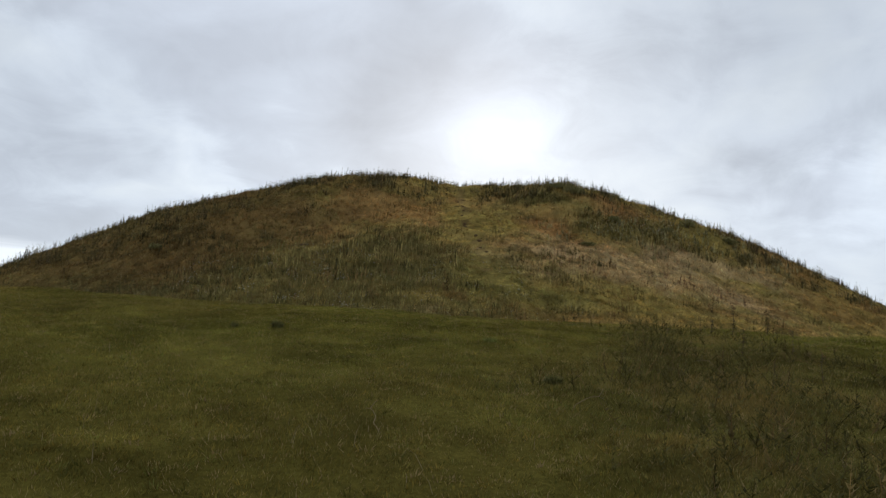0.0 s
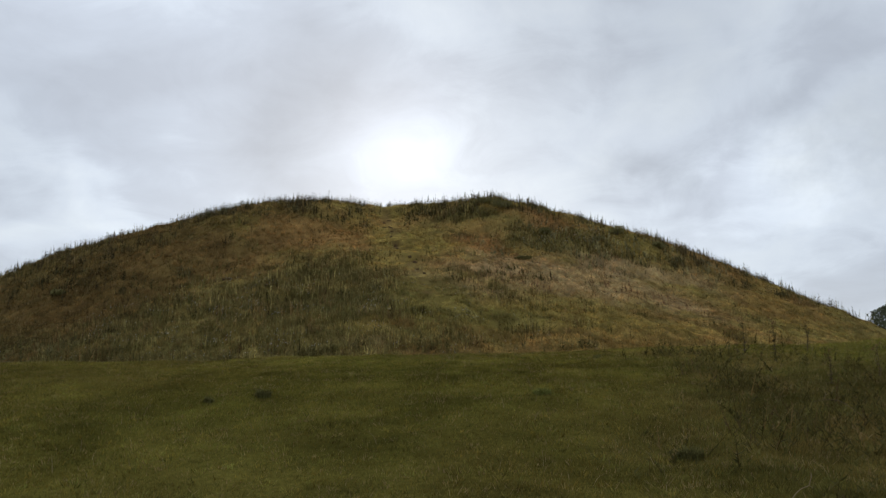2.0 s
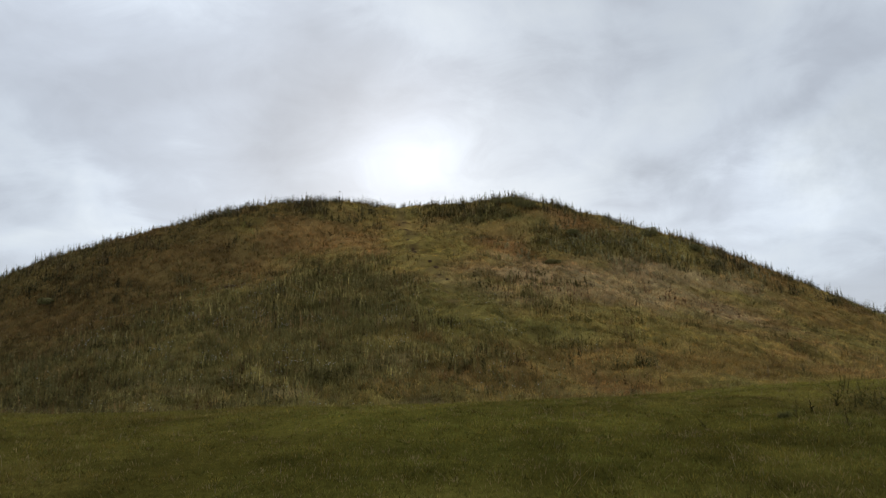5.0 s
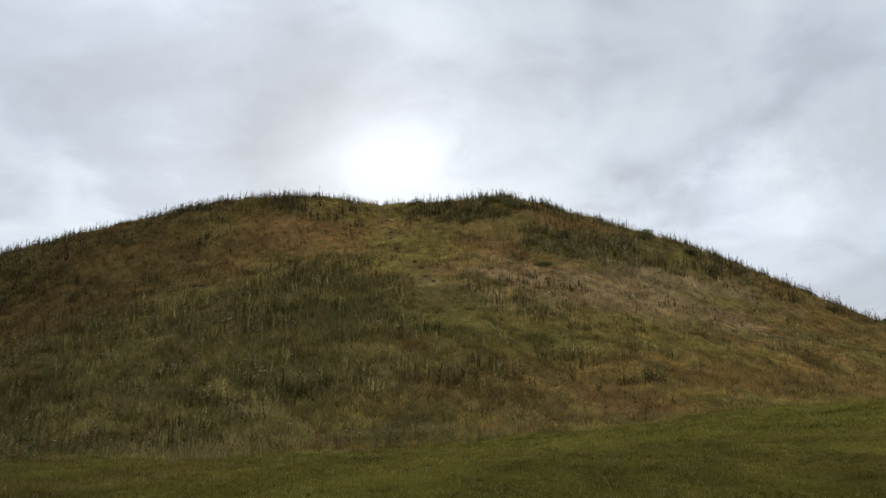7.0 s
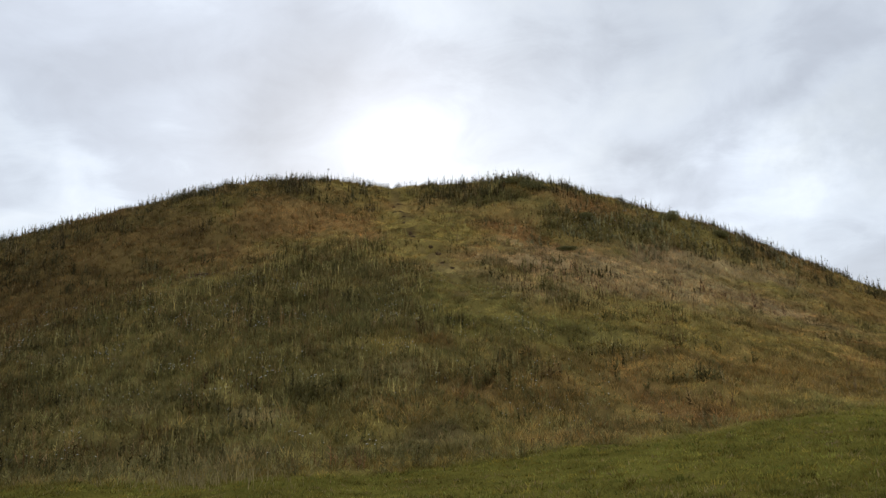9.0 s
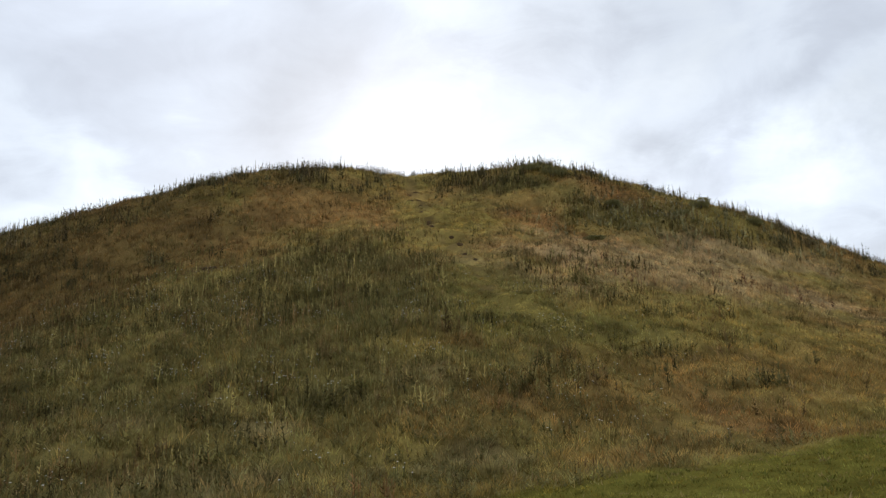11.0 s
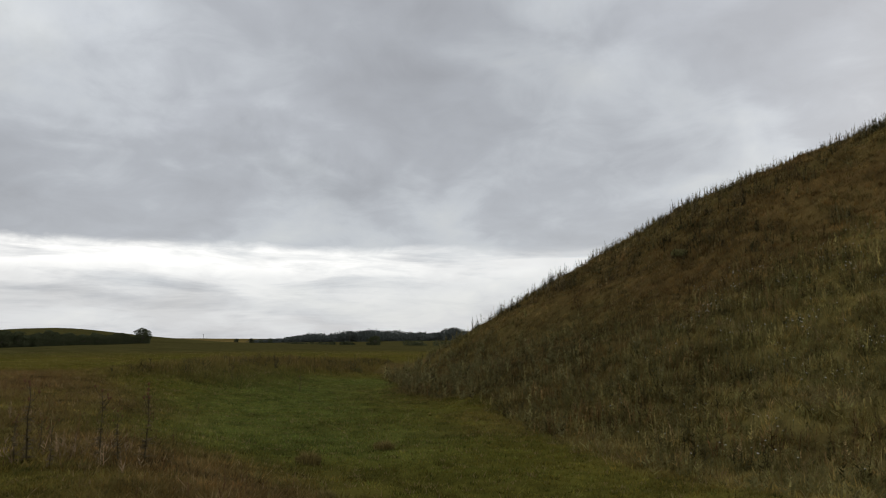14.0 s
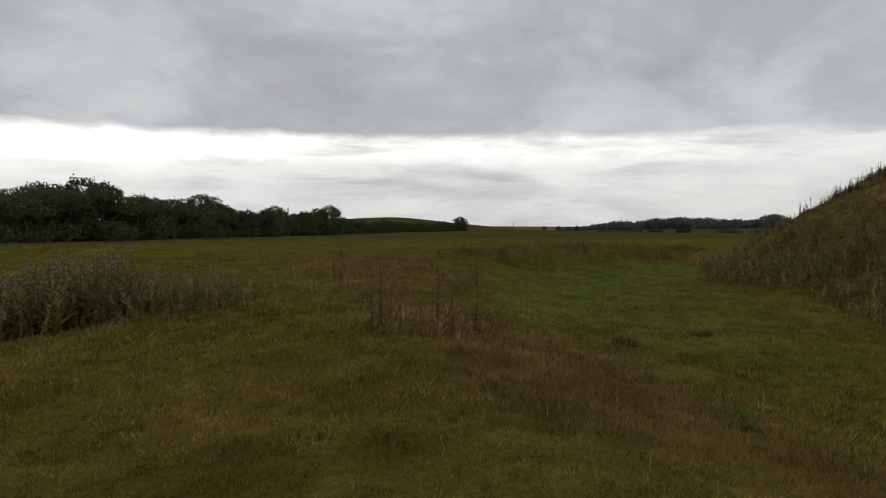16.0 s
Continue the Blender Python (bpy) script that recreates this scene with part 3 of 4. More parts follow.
# ---------------------------------------------------------------- small plants, by the thousand
def herbs(name, label, category, seed, x, y, tall, colour, leaves=10, reach=0.36, wide=0.42, lean=0.12):
    """Upright weeds, each a thin stem with leaves that shorten upwards, in one mesh."""
    rs = np.random.RandomState(seed)
    n = len(x)
    z = height(x, y) - 0.015
    root = np.stack([x, y, z], 1)
    tip_lean = rs.randn(n, 2) * lean
    vs, cs = [], []
    colour = np.asarray(colour) * (0.65 + 0.7 * rs.rand(n, 1))

    def at(s):
        return root + np.stack([tip_lean[:, 0] * s * tall, tip_lean[:, 1] * s * tall, s * tall], 1)

    a = rs.rand(n) * 6.28
    side = np.stack([np.cos(a), np.sin(a), np.zeros(n)], 1)
    w = 0.02 * tall[:, None]
    vs.append(np.stack([root - side * w, root + side * w, at(np.ones(n) * 1.04)], 1))
    cs.append(colour * np.array([1.15, 1.0, 0.9]))
    for k in range(leaves):
        s = (k + rs.rand(n)) / leaves
        a = rs.rand(n) * 6.28
        out = np.stack([np.cos(a), np.sin(a), 0.35 + 0.5 * rs.rand(n)], 1)
        turn = np.stack([-np.sin(a), np.cos(a), rs.randn(n) * 0.3], 1)
        length = (reach * tall * (1.05 - 0.75 * s) * (0.6 + 0.7 * rs.rand(n)))[:, None]
        b = at(s * 0.97)
        vs.append(np.stack([b - turn * length * wide * 0.5, b + turn * length * wide * 0.5, b + out * length], 1))
        cs.append(colour * (0.85 + 0.3 * rs.rand(n, 1)))
    v = np.concatenate(vs, 0).reshape(-1, 3)
    c = np.repeat(np.concatenate(cs, 0), 3, 0)
    f = np.arange(len(v)).reshape(-1, 3)
    return tagged(mesh_object(name, v, f, BLADE, np.clip(c, 0, 1)), label, category, kind="stuff")


def scattered(seed, n, box, keep):
    rs = np.random.RandomState(seed)
    x, y = box[0] + rs.rand(n) * (box[2] - box[0]), box[1] + rs.rand(n) * (box[3] - box[1])
    ok = rs.rand(n) < keep(x, y)
    return x[ok], y[ok], rs


def weedy(x, y):
    """How thick tall weeds stand on the mound."""
    w = 0.25 + 0.75 * np.clip(fbm(x, y, 2.0, 131) * 4 - 1.9, 0, 1)
    w = w * (1 - patch(x, y, 9, 39, 9, 4.5, 25) * 0.75) * (1 - patch(x, y, 1, 31, 2.3, 2.6)) * (1 - patch(x, y, 7, 25.5, 7.5, 4) * 0.3)
    return w * (1 - near_line(x, y, TRACK, 0.9)) * on_mound(x, y)


def clumps(seed, n, box, keep, radius, stalks, tall, shades):
    """Weeds in clumps: each clump has its own height and colour. Gives places, heights and colours of single stalks."""
    cx, cy, rs = scattered(seed, n, box, keep)
    n = len(cx)
    size = 0.5 + 1.0 * rs.rand(n) ** 1.6
    k = np.repeat(np.arange(n), np.maximum((stalks * size ** 2 * (0.6 + 0.8 * rs.rand(n))).astype(int), 2))
    m = len(k)
    a, u = rs.rand(m) * 6.283, np.sqrt(rs.rand(m))
    x, y = cx[k] + np.cos(a) * u * radius * size[k] * 1.35, cy[k] + np.sin(a) * u * radius * size[k] * 0.75
    h = (tall[0] + (tall[1] - tall[0]) * rs.rand(n) ** 1.3)[k] * (1.05 - 0.4 * u) * (0.65 + 0.5 * rs.rand(m))
    # west-flank clumps darkened to follow the mound's brightness correction
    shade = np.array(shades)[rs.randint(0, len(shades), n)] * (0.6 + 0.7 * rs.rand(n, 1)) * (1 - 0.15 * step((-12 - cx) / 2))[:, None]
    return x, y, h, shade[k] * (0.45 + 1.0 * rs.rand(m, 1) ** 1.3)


def nettle_ground(x, y):
    w = np.maximum(patch(x, y, -6, 31, 8.5, 8.0, 0, 0.5), 0.8 * patch(x, y, -11, 25, 8, 5, 0, 0.5))
    w = w * np.clip(fbm(x, y, 2.4, 133) * 4 - 1.3, 0.05, 1)
    w = np.maximum(w, 0.95 * patch(x, y, -5.6, 35.8, 3.6, 2.0, -15))
    w = np.maximum(w, 0.6 * patch(x, y, 9.5, 49.2, 7, 2.0, 8))
    w = np.maximum(w, 0.8 * patch(x, y, 2.4, 52.6, 2.8, 1.2))
    return w * (1 - near_line(x, y, TRACK, 0.9)) * on_mound(x, y) * (1 - patch(x, y, 0.3, 31.5, 2.0, 4.2))


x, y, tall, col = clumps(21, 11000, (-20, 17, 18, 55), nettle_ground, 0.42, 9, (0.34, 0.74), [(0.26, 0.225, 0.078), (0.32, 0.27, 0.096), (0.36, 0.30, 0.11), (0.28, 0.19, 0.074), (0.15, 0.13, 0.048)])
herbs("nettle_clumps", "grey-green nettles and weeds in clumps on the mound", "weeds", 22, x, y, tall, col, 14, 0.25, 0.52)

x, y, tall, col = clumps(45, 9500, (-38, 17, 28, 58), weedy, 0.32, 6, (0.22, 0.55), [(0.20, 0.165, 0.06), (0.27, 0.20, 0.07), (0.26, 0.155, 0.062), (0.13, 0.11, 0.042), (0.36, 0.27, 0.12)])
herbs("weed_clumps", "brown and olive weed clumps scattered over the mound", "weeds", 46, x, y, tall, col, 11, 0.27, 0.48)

x, y, rs = scattered(47, 16000, (-17, 16.5, 6, 29), lambda x, y: on_mound(x, y) * np.clip(fbm(x, y, 1.3, 153) * 4 - 1.2, 0.1, 1) * (1 - 0.7 * step((x - 1) / 0.8)))
herbs("low_herbs", "low leafy olive herbs and yarrow on the mound's foot", "weeds", 48, x, y, 0.10 + 0.20 * rs.rand(len(x)) ** 1.5,
      np.array([[0.235, 0.205, 0.075]]) * (0.5 + 0.9 * fbm(x, y, 0.8, 155))[:, None] * (0.7 + 0.6 * rs.rand(len(x), 1)), 9, 0.5, 0.34)


def crest(x, y):
    top = step((mound_height(x, y) - 12.6) / 0.35)
    sides = np.maximum(step((x - 14) / 1.5) * (y > 46), step((-18 - x) / 2) * (y > 38))
    return np.maximum(top, 0.45 * sides) * on_mound(x, y) * (1 - near_line(x, y, TRACK, 1.7)) * np.clip(fbm(x, y, 1.5, 149) * 5 - 1.8, 0.06, 1)


x, y, tall, col = clumps(23, 12000, (-38, 38, 31, 60), crest, 0.36, 5, (0.5, 1.05), [(0.17, 0.15, 0.068), (0.13, 0.118, 0.052), (0.20, 0.155, 0.075)])
herbs("skyline_weeds", "slender seeding weed stalks along the mound's crest", "weeds", 24, x, y, tall, col, 13, 0.23, 0.5)

x, y, rs = scattered(37, 3200, (2, 42, 24, 54), lambda x, y: on_mound(x, y) * patch(x, y, 11, 48.0, 8, 2.6, 12) * np.clip(fbm(x, y, 1.4, 143) * 5 - 1.9, 0, 1))
herbs("slope_herbs", "grey-green leafy herbs crowded below the mound's crest", "weeds", 38, x, y, (0.3 + 0.4 * rs.rand(len(x))) * (0.5 + 0.9 * fbm(x, y, 1.0, 175)),
      np.array([[0.31, 0.28, 0.135]]) * (0.5 + 0.9 * rs.rand(len(x), 1)), 13, 0.38, 0.5)

x, y, rs = scattered(39, 900, (2, 33, 24, 45), lambda x, y: on_mound(x, y) * patch(x, y, 10, 38.6, 9, 3.2, 24) * np.clip(fbm(x, y, 1.2, 145) * 7 - 3.6, 0, 1))
herbs("rusty_weeds", "rusty brown dead weeds standing in bleached grass", "weeds", 40, x, y, 0.25 + 0.45 * rs.rand(len(x)) ** 1.5,
      np.array([[0.19, 0.105, 0.055]]) * (0.5 + 0.8 * rs.rand(len(x), 1)), 12, 0.3, 0.4)

x, y, rs = scattered(41, 4000, (-9, 14.5, -2, 18.5), lambda x, y: patch(x, y, -4.5, 16.9, 1.8, 1.3) * np.clip(fbm(x, y, 0.7, 147) * 6 - 2.8, 0, 1))
v, f, c = blades(rs, x, y, 0.15 + 0.3 * rs.rand(len(x)), np.array([[0.40, 0.31, 0.14]]) * (0.6 + 0.6 * rs.rand(len(x), 1)), np.full(len(x), 0.008), 0.9, 2)
tagged(mesh_object("foot_hay", v, f, BLADE, c), "tall pale dry grass fringe at the mound's foot", "grass", kind="stuff")

x, y, rs = scattered(25, 5000, (-40, 18, -12, 50), lambda x, y: on_mound(x, y) * np.maximum(0.6 * np.clip(fbm(x, y, 2.0, 135) * 3 - 0.9, 0, 1), step((1.6 - mound_height(x, y)) / 0.3) * step((-15 - x) / 2)))
herbs("flank_weeds", "tangled brown and green weeds on the mound's flank", "weeds", 26, x, y, (0.22 + 0.4 * rs.rand(len(x)) ** 2) * (1 + 0.5 * step((1.2 - mound_height(x, y)) / 0.3)),
      np.where(mound_height(x, y)[:, None] < 2.2, np.array([[0.20, 0.175, 0.07]]), np.minimum(cover(x, y)[0], 0.24)) * (0.55 + 0.7 * rs.rand(len(x), 1)), 14, 0.32, 0.45, 0.2)

x, y, rs = scattered(27, 15000, (2, -4, 10, 9), lambda x, y: patch(x, y, 5.5, 2.3, 1.8, 4.8, -8) * np.clip(fbm(x, y, 0.9, 137) * 8 - 3.4, 0.03, 1))
herbs("corner_weeds", "dark tangled weeds and dead stalks beside the way up", "weeds", 28, x, y, 0.07 + 0.25 * rs.rand(len(x)) ** 2,
      np.where(rs.rand(len(x), 1) < 0.14, np.array([[0.17, 0.125, 0.048]]), np.array([[0.105, 0.094, 0.027]])) * (0.45 + 0.95 * rs.rand(len(x), 1)), 14, 0.24, 0.42, 0.6)

x, y, rs = scattered(29, 3600, (-36, 7, -4, 16), lambda x, y: np.maximum(near_line(x, y, BANK, 1.1), near_line(x, y, BANK_FAR, 2.0))
                     * np.clip(fbm(x, y, 1.6, 139) * 4 - 1.5, 0, 1) * off_mound(x, y))
herbs("bank_weeds", "rusty dead weed stalks along the ditch's outer bank", "weeds", 30, x, y, 0.14 + 0.24 * rs.rand(len(x)) ** 2,
      np.ones((len(x), 3)) * np.array([0.15, 0.095, 0.045]), 9, 0.25, 0.3)

x, y, rs = scattered(31, 2600, (-50, 14, -28, 44), lambda x, y: near_line(x, y, [(px + 0.8, py - 0.6) for px, py in RIM], 1.3) * off_mound(x, y)
                     * np.clip(fbm(x, y, 2.5, 141) * 4 - 1.2, 0, 1))
herbs("far_bank_weeds", "dark rough weeds on the ditch's far bank", "weeds", 32, x, y, 0.25 + 0.25 * rs.rand(len(x)),
      np.ones((len(x), 3)) * np.array([0.085, 0.075, 0.032]), 12, 0.45, 0.4)


def flowers(seed, n, box, keep, rise):
    """Flat white flower heads, a little above the grass."""
    x, y, rs = scattered(seed, n, box, keep)
    z = height(x, y) + rise * (0.7 + 0.6 * rs.rand(len(x)))
    c = np.stack([x, y, z], 1)
    r = 0.012 + 0.02 * rs.rand(len(x))
    ring_ = [c + np.stack([np.cos(a) * r, np.sin(a) * r, rs.randn(len(x)) * 0.006], 1) for a in np.arange(5) * 2 * np.pi / 5]
    stem = [c + np.array([0.004, 0, -0.002]), c + np.array([-0.004, 0, -0.002]), np.stack([x, y, z - rise], 1)]
    v = np.stack(ring_ + [c + np.array([0, 0, 0.012])] + stem, 1).reshape(-1, 3)
    k = np.arange(len(x))[:, None] * 9
    f = np.concatenate([k + np.array([i, (i + 1) % 5, 5]) for i in range(5)] + [k + np.array([6, 7, 8])], 0)
    tint = np.tile(np.concatenate([np.tile([[0.66, 0.62, 0.52]], (6, 1)), np.tile([[0.09, 0.1, 0.04]], (3, 1))], 0), (len(x), 1))
    return v, f, tint


def white(x, y):
    w = patch(x, y, -5.5, 27, 8, 6) * np.clip(fbm(x, y, 1.0, 151) * 6 - 3.2, 0, 1)
    w = np.maximum(w, 0.8 * patch(x, y, -12, 34, 5, 3) * np.clip(fbm(x, y, 1.0, 151) * 6 - 3.2, 0, 1))
    return np.maximum(w, patch(x, y, 10.5, 49.2, 3.5, 1.2, 15) * 0.8)


v, f, c = flowers(41, 32000, (-22, 18, 18, 52), white, 0.36)
tagged(mesh_object("yarrow_flowers", v, f, BLADE, c), "small white yarrow heads dotted over the mound's weeds", "flowers", kind="stuff")

# pale dead grass stalks over the near turf
x, y, rs = scattered(43, 2600, (-12, -6, 9, 11), lambda x, y: np.clip(fbm(x, y, 1.3, 161) * 3 - 1.1, 0.05, 1))
v, f, c = blades(rs, x, y, 0.07 + 0.12 * rs.rand(len(x)) ** 2, np.ones((len(x), 3)) * np.array([0.30, 0.235, 0.12]) * (0.6 + 0.6 * rs.rand(len(x), 1)),
                 np.full(len(x), 0.005), 1.2, 2)
tagged(mesh_object("dead_grass_stalks", v, f, BLADE, c), "thin bleached dead grass stalks in the short turf", "grass", kind="stuff")


# ---------------------------------------------------------------- single plants
def finish(bm, name, mat, parent=None, smooth=True):
    me = bpy.data.meshes.new(name)
    bm.to_mesh(me)
    bm.free()
    me.materials.append(mat)
    if smooth:
        me.polygons.foreach_set("use_smooth", np.ones(len(me.polygons), bool))
    ob = new(name, me)
    if parent is not None:
        ob.parent = parent
    return ob


def tube(bm, pts, radii, sides=5):
    rings = []
    for k, (p, r) in enumerate(zip(pts, radii)):
        d = (Vector(pts[min(k + 1, len(pts) - 1)]) - Vector(pts[max(k - 1, 0)])).normalized()
        q = d.to_track_quat("Z", "Y")
        rings.append([bm.verts.new(Vector(p) + q @ Vector((math.cos(a) * r, math.sin(a) * r, 0)))
                      for a in (2 * math.pi * i / sides for i in range(sides))])
    for a, b in zip(rings, rings[1:]):
        for i in range(sides):
            bm.faces.new((a[i], a[(i + 1) % sides], b[(i + 1) % sides], b[i]))
    bm.faces.new(rings[-1])


def make_thistle(seed, tall, heads, down):
    rnd = random.Random(seed)
    root = new("thistle")
    bm = bmesh.new()
    bend = [(0, 0, -0.05)]
    for k in range(1, 6):
        bend.append((bend[-1][0] + rnd.uniform(-0.02, 0.02), bend[-1][1] + rnd.uniform(-0.02, 0.02), tall * k / 5))
    tube(bm, bend, [0.012, 0.011, 0.010, 0.008, 0.006, 0.003])
    tips = [Vector(bend[-1])]
    for k in range(heads - 1):
        s = rnd.uniform(0.7, 0.95)
        i = int(s * 5)
        b = Vector(bend[i]).lerp(Vector(bend[i + 1]), s * 5 - i)
        a = rnd.uniform(0, 6.28)
        e = b + Vector((math.cos(a) * 0.12, math.sin(a) * 0.12, 0.16)) * tall * rnd.uniform(0.6, 1.1)
        tube(bm, [b, b.lerp(e, 0.5) + Vector((math.cos(a), math.sin(a), 0)) * 0.02, e], [0.005, 0.004, 0.003], 4)
        tips.append(e)
    finish(bm, "stem", WEED_STEM, root)
    bm = bmesh.new()
    for k in range(64):
        s = rnd.uniform(0.0, 0.92)
        i = int(s * 5)
        b = Vector(bend[i]).lerp(Vector(bend[i + 1]), s * 5 - i)
        a = rnd.uniform(0, 6.28)
        out, side = Vector((math.cos(a), math.sin(a), 0)), Vector((-math.sin(a), math.cos(a), 0))
        length = tall * rnd.uniform(0.11, 0.20) * (1.2 - 0.75 * s)
        lift = rnd.uniform(0.2, 0.6)
        prev = None
        for j in range(6):      # jagged edge
            u = j / 5
            c = b + out * length * u + Vector((0, 0, lift * length * u - 0.5 * length * u * u))
            w = length * 0.24 * (1 - u) * (1.5 if j % 2 else 0.6) + 0.001
            pair = (bm.verts.new(c - side * w), bm.verts.new(c + side * w))
            if prev:
                bm.faces.new((prev[0], prev[1], pair[1], pair[0]))
            prev = pair
    finish(bm, "foliage", WEED_LEAF if down else DRY_LEAF, root)
    proto = None
    for p in tips:
        if proto is None:
            bm = bmesh.new()
            bmesh.ops.create_icosphere(bm, subdivisions=2, radius=0.015)
            for v in bm.verts:
                v.co.z = v.co.z * 1.25 + (0.008 if v.co.z > 0.008 else 0)
                if v.co.z > 0.008:
                    v.co.x *= 1.35 + rnd.uniform(-0.2, 0.2)
                    v.co.y *= 1.35 + rnd.uniform(-0.2, 0.2)
            proto = finish(bm, "flower_head", THISTLE_DOWN if down else SEED_HEAD, root)
            head = proto
        else:
            head = new("flower_head", proto.data)
            head.parent = root
        head.location = p
    return root


def plant(proto, x, y, turn, size, sink=0.02):
    return copy_thing(proto, Matrix.Translation((x, y, float(height(x, y)) - sink)) @ Matrix.Rotation(turn, 4, "Z") @ Matrix.Diagonal((size, size, size, 1)))


def drop_proto(root):
    for o in (*root.children_recursive, root):
        bpy.data.objects.remove(o)


def make_stand(protos, spots, label, group, seed):
    rnd = random.Random(seed)
    for x, y, size in spots:
        ob = plant(rnd.choice(protos), x, y, rnd.uniform(0, 6.28), size * rnd.uniform(0.9, 1.1))
        ob.rotation_mode = "XYZ"
        tagged(ob, label, "thistle", group)


DOWNY = [make_thistle(s, 1.0, 4, True) for s in (1, 2, 3)]
BROWN_THISTLE = [make_thistle(s, 1.0, 5, False) for s in (4, 5)]
rnd = random.Random(8)
spots = []
for _ in range(120):
    a, r = rnd.uniform(0, 6.28), math.sqrt(rnd.random())
    spots.append((-17.5 + 2.2 * r * math.cos(a), 3.2 + 1.9 * r * math.sin(a), rnd.uniform(0.6, 1.1)))
make_stand(DOWNY, spots, "tall grey-green thistle gone to pale downy seed", "thistle stand on the meadow", 3)
spots = [(-16.9 + rnd.gauss(0, 0.9), 6.0 + rnd.gauss(0, 0.45), rnd.uniform(0.35, 0.7)) for _ in range(34)]
make_stand(DOWNY[:1], spots, "short grey-green thistle going to seed in grass", "low thistles on the meadow", 4)
spots = [(-12.3, 8.65, 0.9), (-12.5, 9.55, 0.85), (-12.3, 10.05, 0.9), (-11.8, 8.8, 0.5), (-12.4, 9.75, 0.65), (-18.6, 9.0, 0.9), (-18.3, 8.8, 0.7), (-20.3, 7.7, 0.6),
         (-12.9, 8.9, 0.5), (-12.2, 8.5, 0.6), (-31.0, 19.5, 0.7), (-29.0, 21.5, 0.7)]
make_stand(BROWN_THISTLE, spots, "dead brown thistle stalk with dark seed heads", "thistles on the ditch bank", 5)
spots = [(6.2, 6.4, 0.62), (6.0, 7.1, 0.6), (5.7, 6.6, 0.4), (6.9, 6.8, 0.45), (5.6, 3.6, 0.4), (6.4, 4.0, 0.4), (5.2, 1.0, 0.3), (6.0, 1.8, 0.4)]
make_stand(BROWN_THISTLE, spots, "dark withered thistle among rough grass", "thistles beside the way up", 6)
for p in DOWNY + BROWN_THISTLE:
    drop_proto(p)


x, y, rs = scattered(33, 5600, (-21, 0.5, -14.5, 7.5), lambda x, y: np.maximum(patch(x, y, -17.5, 3.2, 2.3, 1.9), 0.6 * patch(x, y, -16.9, 6.0, 1.5, 0.8)))
herbs("stand_undergrowth", "leafy grey-green undergrowth among the thistles", "weeds", 34, x, y, (0.3 + 0.65 * rs.rand(len(x))) * np.where(y > 5.2, 0.55, 1.0),
      np.where(rs.rand(len(x), 1) < 0.2, np.array([[0.23, 0.175, 0.085]]), np.array([[0.19, 0.168, 0.070]])) * (0.5 + 0.9 * rs.rand(len(x), 1)), 16, 0.27, 0.42, 0.25)
x, y, rs = scattered(35, 2200, (-21, 4.4, -10.5, 11), lambda x, y: np.maximum(patch(x, y, -12.6, 9.4, 1.0, 1.0), np.maximum(0.4 * patch(x, y, -18.6, 9.0, 1.2, 0.8), 0.7 * patch(x, y, -14.6, 5.3, 0.7, 0.6))))
herbs("thistle_undergrowth", "withered weeds round the thistle stalks", "weeds", 36, x, y, 0.12 + 0.22 * rs.rand(len(x)),
      np.where(rs.rand(len(x), 1) < 0.5, np.array([[0.33, 0.24, 0.14]]), np.array([[0.17, 0.13, 0.055]])), 14, 0.35, 0.22)


def make_tussock(name, seed, radius, tall, colour, blades_n=420):
    rs = np.random.RandomState(seed)
    a, r = rs.rand(blades_n) * 6.28, radius * rs.rand(blades_n) ** 0.6
    x, y = np.cos(a) * r, np.sin(a) * r
    out = np.stack([np.cos(a), np.sin(a), np.zeros(blades_n)], 1)
    b = rs.rand(blades_n) * 6.28
    side = np.stack([np.cos(b), np.sin(b), np.zeros(blades_n)], 1) * 0.006
    h = tall * (0.5 + 0.7 * rs.rand(blades_n)) * (1.1 - 0.6 * r / radius)
    root = np.stack([x, y, np.full(blades_n, -0.05)], 1)
    mid = root + out * (h * 0.22)[:, None] + np.array([0, 0, 1]) * (h * 0.75 + 0.05)[:, None]
    tip = mid + out * (h * 0.35)[:, None] + rs.randn(blades_n, 3) * 0.02 + np.array([0, 0, 1]) * (h * 0.18)[:, None]
    v = np.stack([root - side, root + side, mid + side, mid - side, tip], 1).reshape(-1, 3)
    k = np.arange(blades_n)[:, None] * 5
    f = np.concatenate([k + np.array(t) for t in ((0, 1, 2), (0, 2, 3), (3, 2, 4))], 0)
    c = np.repeat(np.array(colour) * (0.6 + 0.8 * rs.rand(blades_n, 1)), 5, 0)
    return mesh_object(name, v, f, BLADE, c)


